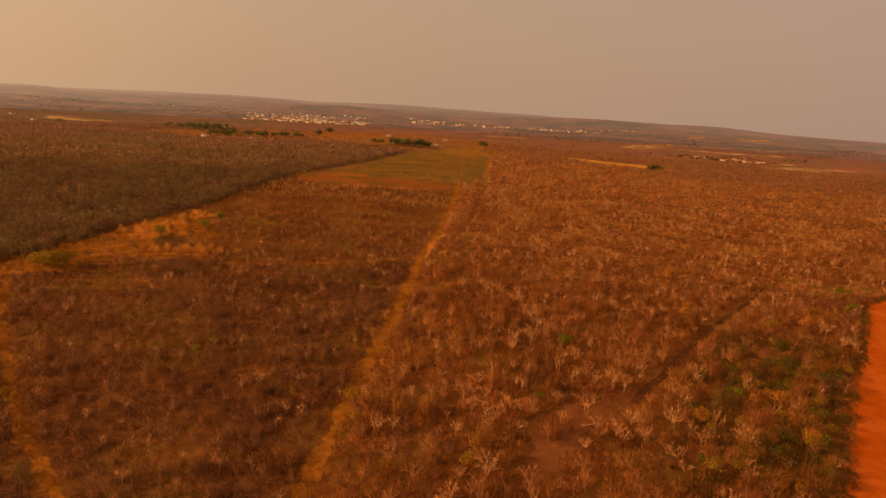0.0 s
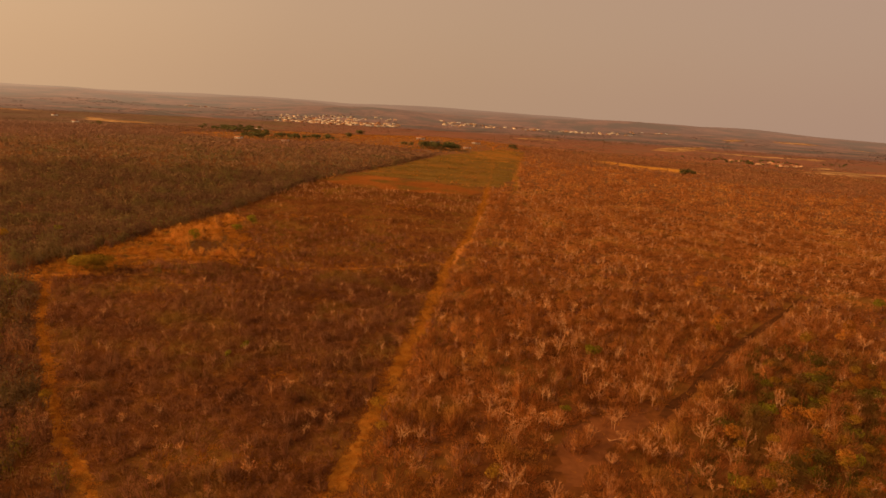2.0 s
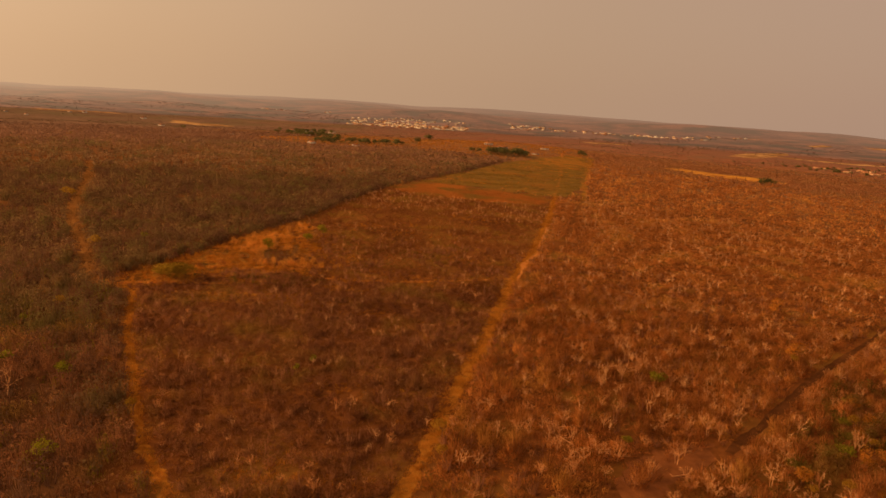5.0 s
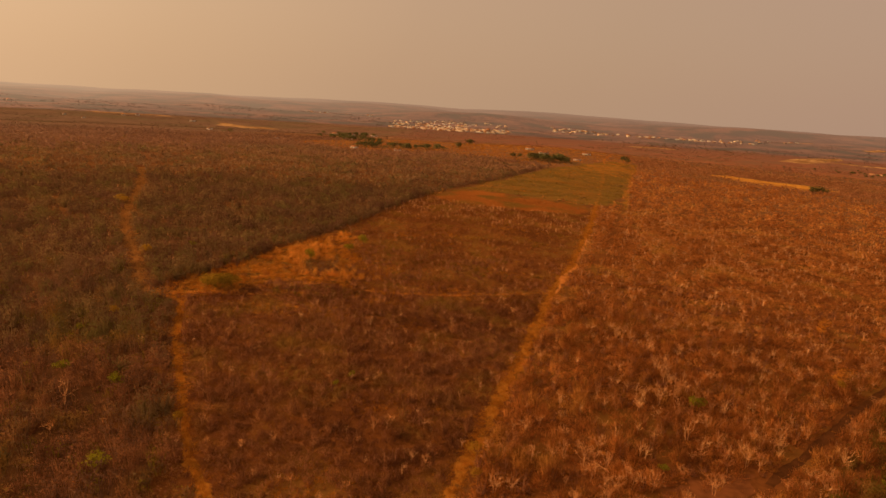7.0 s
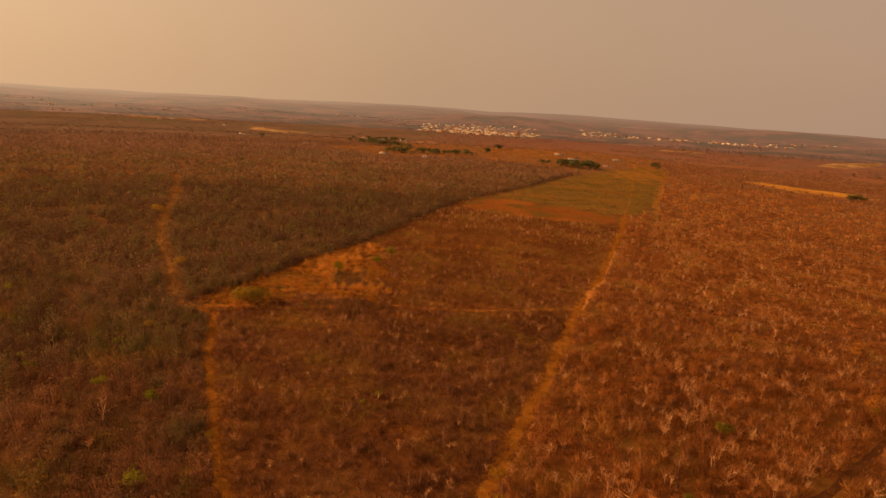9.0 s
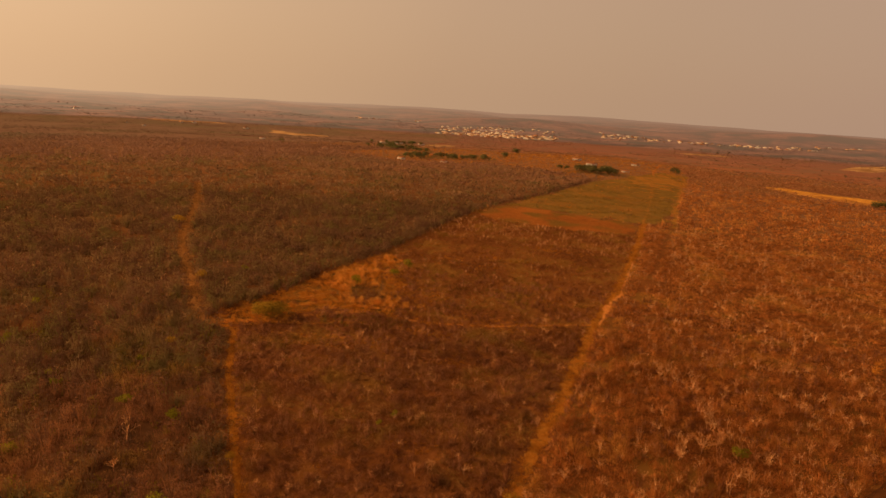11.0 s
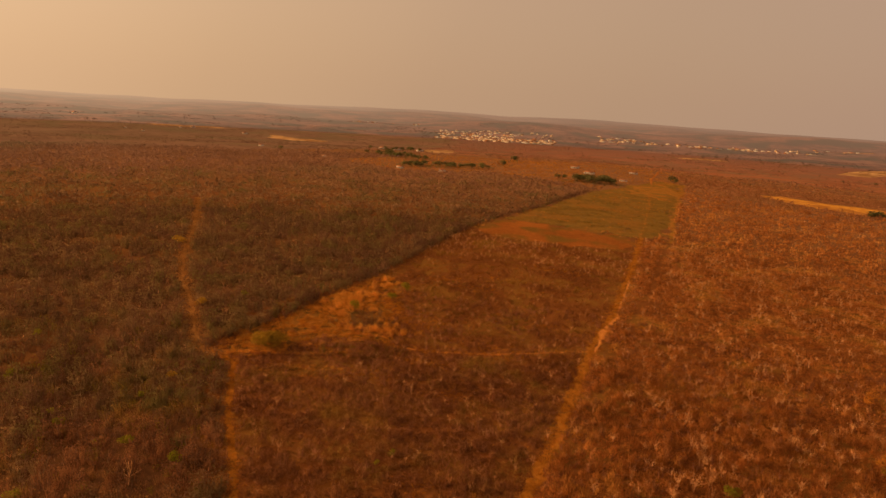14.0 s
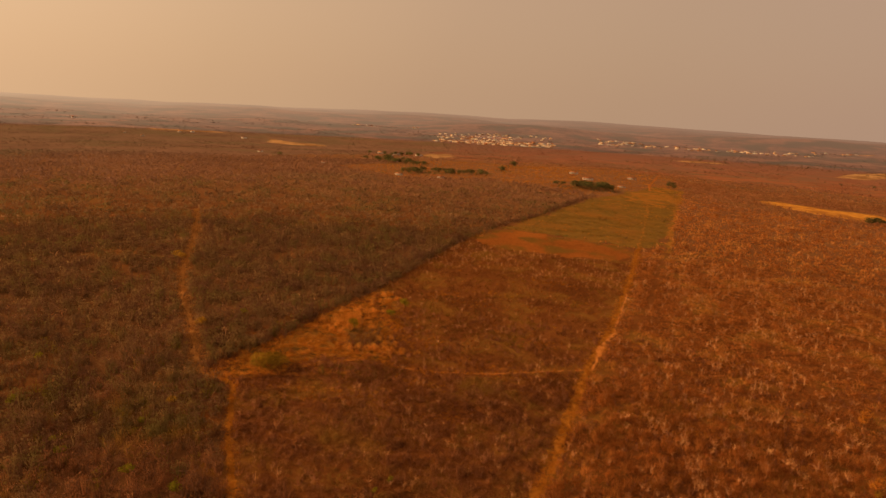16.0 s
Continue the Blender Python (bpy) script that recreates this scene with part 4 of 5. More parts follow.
for pts, wide, per in ((CPATH, 1.15, 15), (LPATH, 0.45, 10), (XPATH, 0.7, 3)):
    q = along(pts, 1.0 / per)
    trod.append((q + R.normal(0, wide, q.shape))[q[:, 1] < 420])
p = np.concatenate(trod)
p = p[far_from(p[:, 0], p[:, 1], TWIN) > 0.75]
q = along(LPATH2, 0.15)
VERGE = [shrub(R, 0.32, 0.6, 9, 0, 0), shrub(R, 0.45, 0.7, 9, 0, 0)]
scatter("path_grass", VERGE, p, sizes(R, len(p), 0.7, 1.5), M_GRASS, R, "trodden orange grass along the paths", "grass")
q = q + R.normal(0, 1.5, q.shape)
w = np.concatenate([along(LPATH, 0.3), along(CPATH[:12], 0.3)])
w = w + R.normal(0, 2.6, w.shape)
u = along([(x - 2.6, y - 1.2) for x, y in LPATH], 0.13)
u = (u + R.normal(0, 1.5, u.shape))
w = np.concatenate([w, u[clumpy(u, 4, 3.0) > 0.42]])
w = w[np.minimum(far_from(w[:, 0], w[:, 1], CPATH), far_from(w[:, 0], w[:, 1], LPATH)) > 1.2]
scatter("path_side_grass", TUFTS, w, sizes(R, len(w), 0.5, 1.2), M_OCHRE, R, "thin ochre grass beside the footpaths", "grass")
scatter("forest_path_grass", TUFTS, q, sizes(R, len(q), 1.0, 2.0), M_OCHRE, R, "dull ochre grass along the overgrown path", "grass")
LOW = [shrub(R, 0.4, 0.9, 6, 2, 0.3), shrub(R, 0.6, 1.1, 6, 2, 0.3)]
p = filled(R, FIELD, 5.0)
lush = clumpy(p * (1, 2.5), 26, 1.5) - 0.26 * (p[:, 1] > 580 - p[:, 0])
scatter("pasture_grass", LOW, p[lush > 0.46], sizes(R, int((lush > 0.46).sum()), 0.8, 1.6), M_PASTURE, R, "olive-green pasture grass", "grass")
scatter("pasture_straw", LOW, p[lush < 0.15], sizes(R, int((lush < 0.15).sum()), 0.7, 1.4), M_GRASS, R, "dry straw streaks in the pasture", "grass")
p = filled(R, FIELD, 30.0)
p = p[clumpy(p * (1, 2.0), 9, 4.5) > 0.42]
scatter("pasture_weeds", SHRUBS_LIGHT, p, sizes(R, len(p), 0.25, 0.65), M_OLIVE, R, "olive-brown weeds scattered over the pasture", "shrubs")
p = filled(R, FIELD, 30.0)
p = p[clumpy(p * (1, 2.0), 13, 2.5) > 0.5]
scatter("pasture_dry_weeds", SHRUBS_LIGHT, p, sizes(R, len(p), 0.25, 0.6), M_TAN, R, "dry orange weeds scattered over the pasture", "shrubs")
p = filled(R, YFIELD, 40.0)
scatter("straw_field_weeds", SHRUBS_LIGHT, p, sizes(R, len(p), 0.3, 0.8), M_TAN, R, "dry weeds in the straw field", "shrubs")
p = filled(R, TILL, 7.0)
scatter("till_weeds", LOW, p[clumpy(p, 15, 0.7) > 0.5], sizes(R, int((clumpy(p, 15, 0.7) > 0.5).sum()), 0.6, 1.2), M_SCRUB, R, "rusty weeds on the tilled soil", "grass")
CREST = [(-110, 690), (-14, 622), (30, 715), (88, 790), (95, 980), (-160, 980)]
p = np.concatenate([filled(R, CREST, 18.0), filled(R, FARMLAND, 20.0)])
c1 = clumpy(p * (1, 2.0), 40, 2.2)
scatter("crest_grass", LOW, p[c1 > 0.45], sizes(R, int((c1 > 0.45).sum()), 1.2, 2.4), M_GRASS, R, "dry orange grass round the farmhouses", "grass")
scatter("crest_shrubs", SHRUBS_LIGHT, p[c1 < 0.33], sizes(R, int((c1 < 0.33).sum()), 0.5, 1.0), M_TAN, R, "brown shrubs round the farmhouses", "shrubs")


p = np.concatenate([row(R, [(x - d, y) for x, y in EDGE], 1.5, 1.1, 0.25) for d in (1.8, 4.0)])
scatter("wood_edge", LEAFY, p, sizes(R, len(p), 0.7, 1.35), M_DRYCROWN, R, "taller grey-brown trees along the wood's edge", "trees")
p = np.concatenate([row(R, pts, 2.0, 0.5, 0.3) for pts in ([(-62, 424), (-29, 421), (23, 408)], [(-56, 452), (-8, 445), (36, 432)], [(-46, 492), (4, 482), (46, 470)], [(-30, 560), (20, 545), (56, 535)], [(10, 655), (40, 640), (68, 630)])])
p2 = np.concatenate([row(R, [(x0 + 0.10 * d - 8, 425 + d), (x0 + 60 + 0.14 * d, 414 + d)], 1.2, 1.0, 0.35) for d, x0 in ((18, -54), (40, -50), (66, -44), (96, -38), (128, -28), (160, -20), (196, -8), (226, 2), (250, 12), (272, 20))])
p2 = p2[within(p2[:, 0], p2[:, 1], FIELD)]
scatter("pasture_streaks", LOW, p2, sizes(R, len(p2), 0.9, 1.8), M_GRASS, R, "pale dry streaks across the pasture", "grass")
scatter("pasture_rows", SHRUBS_LIGHT, p, sizes(R, len(p), 0.5, 0.9), M_DKGREEN, R, "low dark green shrub rows across the pasture", "shrubs")
g = grassy(mid)
p = mid[(zm == 5) | (np.isin(zm, (0, 1, 2, 3)) & (R.uniform(0, 1, len(mid)) < 0.8 * g + 0.05))]
scatter("upper_straw_tufts", TUFTS, p, sizes(R, len(p), 1.0, 2.0), M_GRASS, R, "orange straw grass tufts further up the slope", "grass")
def mixed(xy, a=360, b=820):
    """Above nought where the olive wood holds on, patchily, below where the paler, hazed colour takes over."""
    return 1 - 2 * sstep(a, b, np.hypot(xy[:, 0], xy[:, 1])) + 1.6 * (clumpy(xy, 7, 3.0) - 0.5) + 0.6 * (clumpy(xy, 60, 1.0) - 0.5)


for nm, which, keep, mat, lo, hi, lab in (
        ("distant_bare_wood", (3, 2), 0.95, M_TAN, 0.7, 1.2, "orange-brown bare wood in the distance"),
        ("farthest_bare_wood", (3,), 0.95, M_HAZETAN, 0.7, 1.2, "orange-brown bare wood along the crest, paled by painted haze"),
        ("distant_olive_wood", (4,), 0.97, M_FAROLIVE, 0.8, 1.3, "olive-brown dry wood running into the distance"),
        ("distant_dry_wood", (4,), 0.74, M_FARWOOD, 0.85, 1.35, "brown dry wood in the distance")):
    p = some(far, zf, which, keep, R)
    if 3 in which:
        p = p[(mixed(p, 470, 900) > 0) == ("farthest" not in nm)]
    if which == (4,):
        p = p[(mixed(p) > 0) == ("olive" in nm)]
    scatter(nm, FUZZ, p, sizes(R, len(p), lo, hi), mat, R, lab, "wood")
p = far[np.isin(zf, (6, 7)) & (clumpy(far, 12, 3.0) > 0.58)]
scatter("pasture_shrubs", SHRUBS_LIGHT, p, sizes(R, len(p), 0.4, 0.9), M_OLIVE, R, "small olive shrubs in the pasture", "shrubs")
p = sector(R, 900, 2040, 170, -60, -10)
p = p[within(p[:, 0], p[:, 1], WESTWOOD) & (zone(p) > 0) & (clumpy(p, 90, 4.0) > 0.3)]
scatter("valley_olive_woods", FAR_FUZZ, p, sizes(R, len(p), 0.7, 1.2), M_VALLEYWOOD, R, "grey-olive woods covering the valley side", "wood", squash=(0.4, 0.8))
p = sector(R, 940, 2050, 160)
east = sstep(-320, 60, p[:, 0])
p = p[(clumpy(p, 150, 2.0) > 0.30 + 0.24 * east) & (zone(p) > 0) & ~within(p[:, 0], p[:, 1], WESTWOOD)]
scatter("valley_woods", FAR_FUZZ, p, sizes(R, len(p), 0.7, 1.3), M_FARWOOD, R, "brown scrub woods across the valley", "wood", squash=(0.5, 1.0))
p = sector(R, 930, 1300, 60, -10, 46)
p = p[(zone(p) > 0) & (R.uniform(0, 1, len(p)) < 1 - sstep(950, 1280, np.hypot(p[:, 0], p[:, 1])))]
scatter("crest_far_wood", FAR_FUZZ, p, sizes(R, len(p), 0.6, 1.1), M_HAZETAN, R, "orange-brown wood, paled by painted haze, falling away to the valley", "wood", squash=(0.5, 1.0))
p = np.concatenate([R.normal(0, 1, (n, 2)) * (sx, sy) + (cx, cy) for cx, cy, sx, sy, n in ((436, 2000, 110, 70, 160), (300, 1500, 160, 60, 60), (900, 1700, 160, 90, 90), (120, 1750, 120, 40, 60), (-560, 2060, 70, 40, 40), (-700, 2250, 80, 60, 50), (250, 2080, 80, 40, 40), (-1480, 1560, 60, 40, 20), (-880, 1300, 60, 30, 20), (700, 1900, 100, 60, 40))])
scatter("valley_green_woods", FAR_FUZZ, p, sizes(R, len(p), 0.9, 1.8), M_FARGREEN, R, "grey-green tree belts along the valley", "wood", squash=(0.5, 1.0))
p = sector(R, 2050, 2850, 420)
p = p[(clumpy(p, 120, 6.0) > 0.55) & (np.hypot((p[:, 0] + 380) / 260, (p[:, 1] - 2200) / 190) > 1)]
scatter("backdrop_woods", FAR_FUZZ, p, sizes(R, len(p), 1.0, 1.8), M_HAZEWOOD, R, "brown woods round the far town, paled by painted haze", "wood", squash=(0.4, 0.8))
p = sector(R, 46, 500, 700, 46, 303)
p = p[far_from(p[:, 0], p[:, 1], ROAD) > 5.5]
scatter("scrub_around", SHRUBS_LIGHT, p, sizes(R, len(p), 0.8, 1.5), M_TWIG, R, "brown leafless shrubs of the surrounding scrubland", "shrubs")
p = sector(R, 1, 48, 9.0, 0, 360)
p = p[(far_from(p[:, 0], p[:, 1], ROAD) > 5.5) & (far_from(p[:, 0], p[:, 1], CPATH) > 1.5) & (far_from(p[:, 0], p[:, 1], LPATH) > 1.2)]
scatter("scrub_beneath", SHRUBS, p, sizes(R, len(p), 0.6, 1.2), M_SCRUB, R, "rusty-brown leafless shrubs of the near scrubland", "shrubs")
p = p[R.uniform(0, 1, len(p)) < 0.06]
scatter("saplings_beneath", [t[0] for t in BARE], p, sizes(R, len(p), 0.4, 0.9), M_BARK, R, "pale leafless saplings of the near scrubland", "trees", soft=False)

# bare trees: the nearest are things of their own, the rest one mesh
HEROES = [(44.2, 112.7, 5.2), (28.3, 91.2, 5.1), (32, 98.9, 4.2), (24.2, 121.2, 5.5), (27.6, 123.6, 6), (29, 111.8, 5), (31.5, 112.3, 4.8), (35.8, 101.7, 5.3), (37.5, 101, 4.8), (40.3, 95.9, 3.6),
          (0, 91.4, 3.5), (-25.6, 91.4, 3.9), (-41.8, 139.9, 3.4), (-42.9, 79.3, 2.6), (-22.5, 70, 3), (-25.3, 64.3, 2.8), (10.3, 71.2, 5.2), (9.2, 75, 2.5)]
HEROES += [(61.9, 148.2, 5), (43.6, 143.9, 5.3), (60.6, 103.4, 5.2), (44.5, 171.8, 5.1), (76.2, 139, 5.6), (95.4, 156, 6.4), (98.9, 139.8, 6.4), (-12.6, 147.8, 3.2), (-21.1, 140.9, 3.6), (-7.6, 117.9, 2.9),
           (-37.1, 90, 2.3), (-53.5, 87.3, 2.6), (-22.2, 103.7, 2.7), (10.8, 177.3, 3.4), (20.2, 138.4, 4.2), (18.7, 173.4, 4), (59.1, 118.7, 5.3), (47.6, 87.5, 5), (41.2, 88.4, 4.7), (49.6, 82.8, 5.3), (100.9, 158.7, 6.2)]
treesN = sector(R, 46, 190, 10)
zt = zone(treesN)
keep = R.uniform(0, 1, len(treesN)) < np.select([zt == 1, zt == 2, zt == 3, zt == 4, zt == 8], [0.16, 0.08, 1.0, 0.14, 0.50], 0.0) * (0.25 + 1.3 * clumpy(treesN, 11, 1.0))
keep &= ~((zt == 3) & (far_from(treesN[:, 0], treesN[:, 1], CPATH) < 18) & (R.uniform(0, 1, len(treesN)) < 0.6))
for hx, hy, _ in HEROES:
    keep &= np.hypot(treesN[:, 0] - hx, treesN[:, 1] - hy) > 2.5
treesN = treesN[keep]
order = np.argsort(treesN[:, 1] + 0.3 * np.abs(treesN[:, 0]))
treesN = treesN[order]
singles, others = treesN[:262], treesN[262:]


def grown(rng, xy):
    """Size of a bare tree: taller in the wood beside the road."""
    tall = (xy[:, 0] > line_x(CPATH, xy[:, 1])) * 1.0
    return rng.uniform(0.36, 0.70, len(xy)) + tall * rng.uniform(0.05, 0.30, len(xy))


def many_trees(nm, kinds, xy, twig_mat, bark, lab, rng):
    seed = rng.integers(0, 1 << 30)
    for k, (suffix, mat) in enumerate((("stems", bark), ("twigs", twig_mat))):
        g = np.random.default_rng(seed)
        scatter(nm + "_" + suffix, [t[k] for t in kinds], xy, grown(g, xy), mat, g, lab + (" stems" if k == 0 else " fine twigs"), "trees", soft=k == 1)


p = sector(R, 56, 260, 55)
p = p[np.isin(zone(p), (1, 2))]
scatter("plot_snags", [t[0] for t in BARE], p, sizes(R, len(p), 0.35, 0.65), M_PALE, R, "small bleached leafless saplings in the plot", "trees", soft=False)
many_trees("bare_trees", BARE, others, M_BRANCH, M_BARK, "pale leafless scrubland trees,", R)
treesM = sector(R, 190, 400, 11)
zt = zone(treesM)
w = np.select([zt == 2, zt == 3, zt == 4], [0.06, 0.55, 0.24], 0.0) * (0.2 + 1.2 * clumpy(treesM, 16, 4.0))
w = np.where((zt == 2) & (treesM[:, 1] > 290) & (treesM[:, 1] < 358), 0.8, w)
treesM = treesM[R.uniform(0, 1, len(treesM)) < w]
many_trees("upper_bare_trees", BARE_LIGHT, treesM, M_BRANCH, M_PALE, "pale leafless trees further off,", R)
treesF = sector(R, 400, 640, 100)
treesF = treesF[np.isin(zone(treesF), (3,))]
many_trees("distant_bare_trees", BARE_LIGHT, treesF, M_BRANCH, M_PALE, "pale leafless trees in the distance,", R)


def part(name, data, mat, parent, label=""):
    """One mesh under a thing, from (places, triangles)."""
    if name in ("crown", "twig"):
        n, f = rounded(*data)
        ob = soup(name, data[0], f, mat, True, n)
    else:
        ob = soup(name, data[0], data[1], mat)
    ob.parent = parent
    return tagged(ob, label)


def thing(name, label, category, group=""):
    return tagged(new(name), label, category, group)


def place(ob, x, y, size=1.0, turn=0.0, lift=0.0):
    ob.matrix_basis = pose(x, y, float(ground(x, y)) + lift, 0, 0, turn) @ Matrix.Scale(size, 4)
    return ob


def copy_at(ob, x, y, size=1.0, turn=0.0, lift=0.0):
    c = copy_thing(ob, pose(0, 0, 0))
    return place(c, x, y, size, turn, lift)


R = np.random.default_rng(23)
protos = []
for s, f, w in ((1, 15, 0.56), (2, 8, 0.5), (1, 12, 0.42), (3, 5, 0.52), (2, 7, 0.42), (1, 17, 0.66), (1, 10, 0.36)):
    t = thing("bare_tree", "leafless pale-barked tree with upright forked branches", "tree", "bare trees of the near scrub")
    stem, limbs, twigs = bare_tree(R, 4.0, s, f, 0.068, 200, True, w)
    trunk = part("trunk", stem, M_BARK, t, "pale grey-tan trunk")
    for limb in limbs:
        part("branch", limb, M_BARK, trunk)
    part("crown", twigs, M_BRANCH, t, "fine orange-tan twigs")
    protos.append(t)
grow = grown(R, singles)
stand = [(x, y, h / 4.6) for x, y, h in HEROES] + [(float(x), float(y), float(g)) for (x, y), g in zip(singles, grow)]
for k, (x, y, g) in enumerate(stand):
    t = protos[k] if k < len(protos) else copy_thing(protos[int(R.integers(0, len(protos)))], pose(0, 0, 0))
    place(t, x, y, g, float(R.uniform(0, 360)))


# bleached dead trees
snag = thing("dead_tree", "bleached white dead tree standing in the dry scrub", "tree")
stem, limbs, twigs = bare_tree(R, 4.0, 1, 6, 0.10, 14, True, 0.34)
trunk = part("trunk", stem, M_PALE, snag, "bleached barkless trunk")
for limb in limbs:
    part("branch", limb, M_PALE, trunk)
part("twigs", twigs, M_PALE, snag)
place(snag, -75.6, 81.6, 1.3, 40)
for x, y, g in ((-40.5, 138, 0.8), (26.9, 132, 1.1), (18, 173, 1.0), (-24, 93, 0.75), (0.5, 91, 0.8)):
    copy_at(snag, x, y, g, x * 31)

# single shrubs of the near plot
shrubs = []
for h, w in ((1.2, 1.1), (1.6, 1.3), (0.9, 1.4)):
    t = thing("leafless_shrub", "low purple-brown leafless shrub in the dry plot", "shrub", "shrubs of the near plot")
    part("stem", shrub(R, h, w * 0.7, 12, 0, 0), M_GREYTWIG, t, "greyish thin stems")
    part("crown", shrub(R, h, w, 30, 10, 0.14), M_SHRUB, t, "purple-brown fine twigs")
    shrubs.append(t)
p = sector(R, 58, 105, 24, -36, 8)
p = p[np.isin(zone(p), (1,))][:200]
for k, (x, y) in enumerate(p):
    g, a = float(R.uniform(0.7, 1.4)), float(R.uniform(0, 360))
    if k < 3:
        place(shrubs[k], float(x), float(y), g, a)
    else:
        copy_at(shrubs[k % 3], float(x), float(y), g, a)

# fallen pale trunks
log = thing("fallen_trunk", "pale barkless trunk fallen among the scrub", "log")
part("trunk", join([prism((-1.6, 0, 0.25), (1.6, 0.2, 0.35), 0.16, 0.10), prism((0.6, 0.1, 0.3), (1.5, 0.9, 0.7), 0.08, 0.03)]), M_BARK, log, "weathered pale wood")
part("root", join([prism((-1.6, 0, 0.25), (-2.0, 0.4, 0.7), 0.12, 0.03), prism((-1.6, 0, 0.25), (-2.0, -0.4, 0.5), 0.10, 0.03)]), M_BARK, log)
place(log, 10.0, 121.0, 1.0, 10)
copy_at(log, 11.5, 93.0, 0.9, -50)
copy_at(log, 28.0, 87.5, 0.8, 20)

# green and yellow bushes
def bush(name, label, mat, h, w, count, size, rng, lumps=5, low=0.25):
    t = thing(name, label, "tree" if h > 3 else "bush")
    stem = [prism((0, 0, -0.3), (0.05, 0.1, h * 0.45), 0.11, 0.07)]
    for k in range(5):
        a = k * 1.26 + rng.uniform(0, 0.8)
        stem.append(prism((0.05, 0.1, h * 0.4), (math.cos(a) * w * 0.5, math.sin(a) * w * 0.5, h * 0.72), 0.06, 0.02))
    part("trunk", join(stem), M_BARK_DARK, t, "brown stem and limbs")
    part("crown", crown(rng, h * low, h, w, count, size, lumps), mat, t)
    return t


green = bush("green_bush", "fresh green leafy bush among bare scrub", M_GREEN, 2.8, 1.4, 420, 0.16, R, 4, 0.12)
green_b = bush("green_bush", "fresh green leafy bush among bare scrub", M_GREEN, 2.4, 1.7, 420, 0.17, R, 5, 0.12)
yellow = bush("yellow_bush", "yellow-leaved tree in the dry scrub", M_YELLOW, 3.4, 1.6, 460, 0.14, R, 4)
spots = [(31.2, 121, 1.35), (-35.5, 109, 0.7), (21.5, 95, 0.7), (-68.7, 220, 1.7), (130, 181, 1.6), (121, 163, 1.3), (72.6, 115, 1.5), (69.9, 104.8, 1.0), (-84.8, 92, 1.0), (-72.6, 90, 1.1), (-58.7, 68, 1.1), (-37.3, 104.6, 0.6), (-70, 207, 1.5), (-77, 190, 1.4), (63, 113, 0.9), (-96, 109, 0.8), (-102.5, 93, 0.8), (-128, 105, 1.0), (-89, 71, 1.0), (-107, 96, 0.7), (-117, 185, 1.0), (-144, 127, 0.9)]
for k, (x, y, s) in enumerate(spots):
    s = s * (1.15 if x < -50 and y < 200 else 1.0)
    src = green if k % 2 else green_b
    if k < 2:
        place(src, x, y, s, k * 70)
    else:
        copy_at(src, x, y, s, k * 70)
spread = bush("spreading_bush", "broad yellowish-olive bush in the straw clearing", M_LIME, 3.6, 4.4, 2600, 0.27, R, 12)
place(spread, -86, 149.5, 1.2, 30)
rust = bush("rust_bush", "reddish-brown twiggy tree beside the red road", M_TWIG, 3.6, 2.0, 40, 0.17, R, 6)
part("twig", dome(R, 3.6, 2.0, 300, 0.06), M_BRANCH, rust, "fan of fine orange-brown twigs")
olive = bush("olive_bush", "olive-brown leafy tree beside the red road", M_DKOLIVE, 3.8, 1.9, 700, 0.15, R, 4)
amber = bush("amber_bush", "amber-leaved small tree beside the red road", M_AMBER, 3.6, 1.8, 620, 0.14, R, 4)
place(rust, 62, 86, 1.0, 20)
place(olive, 66, 93, 1.0, 50)
place(amber, 59, 77, 1.0, 10)
for k in range(110):
    u = k / 109
    x, y = 46 + 36 * u + float(R.normal(0, 6)), 70 + 54 * u + float(R.normal(0, 6))
    if min(far_from(np.array([x]), np.array([y]), ROAD)[0] - 6.0, far_from(np.array([x]), np.array([y]), TRAIL)[0] - 2.5) > 0:
        copy_at((rust, olive, amber, yellow, rust, olive, green_b, amber)[k % 8], x, y, float(R.uniform(0.8, 1.3)), float(R.uniform(0, 360)))
ys = [(66, 143), (77, 183), (58, 84), (52, 88), (61, 92), (48, 80), (66, 88), (70, 97), (55, 97), (63, 104), (76, 112), (67.2, 146), (101, 150), (-55, 82), (-95, 118), (-120, 165), (84, 137), (96, 143), (8.5, 72), (-7, 82), (-8, 88), (-180, 234), (-177, 231)]
for k, (x, y) in enumerate(ys):
    if k == 0:
        place(yellow, x, y, 1.0, 30)
    else:
        copy_at(amber if x > 60 and y > 140 else yellow, x, y, float(R.uniform(0.9, 1.2)) * (1.45 if y > 120 else 1.0) * (1.3 if y > 225 else 1.0), float(R.uniform(0, 360)))


# ---------- houses, groves, town ----------
def box(x0, y0, z0, x1, y1, z1):
    v = np.array([(x, y, z) for z in (z0, z1) for y in (y0, y1) for x in (x0, x1)], float)
    q = [(0, 2, 3, 1), (4, 5, 7, 6), (0, 1, 5, 4), (1, 3, 7, 5), (3, 2, 6, 7), (2, 0, 4, 6)]
    return v, np.array([t for a, b, c, d in q for t in ((a, b, c), (a, c, d))])


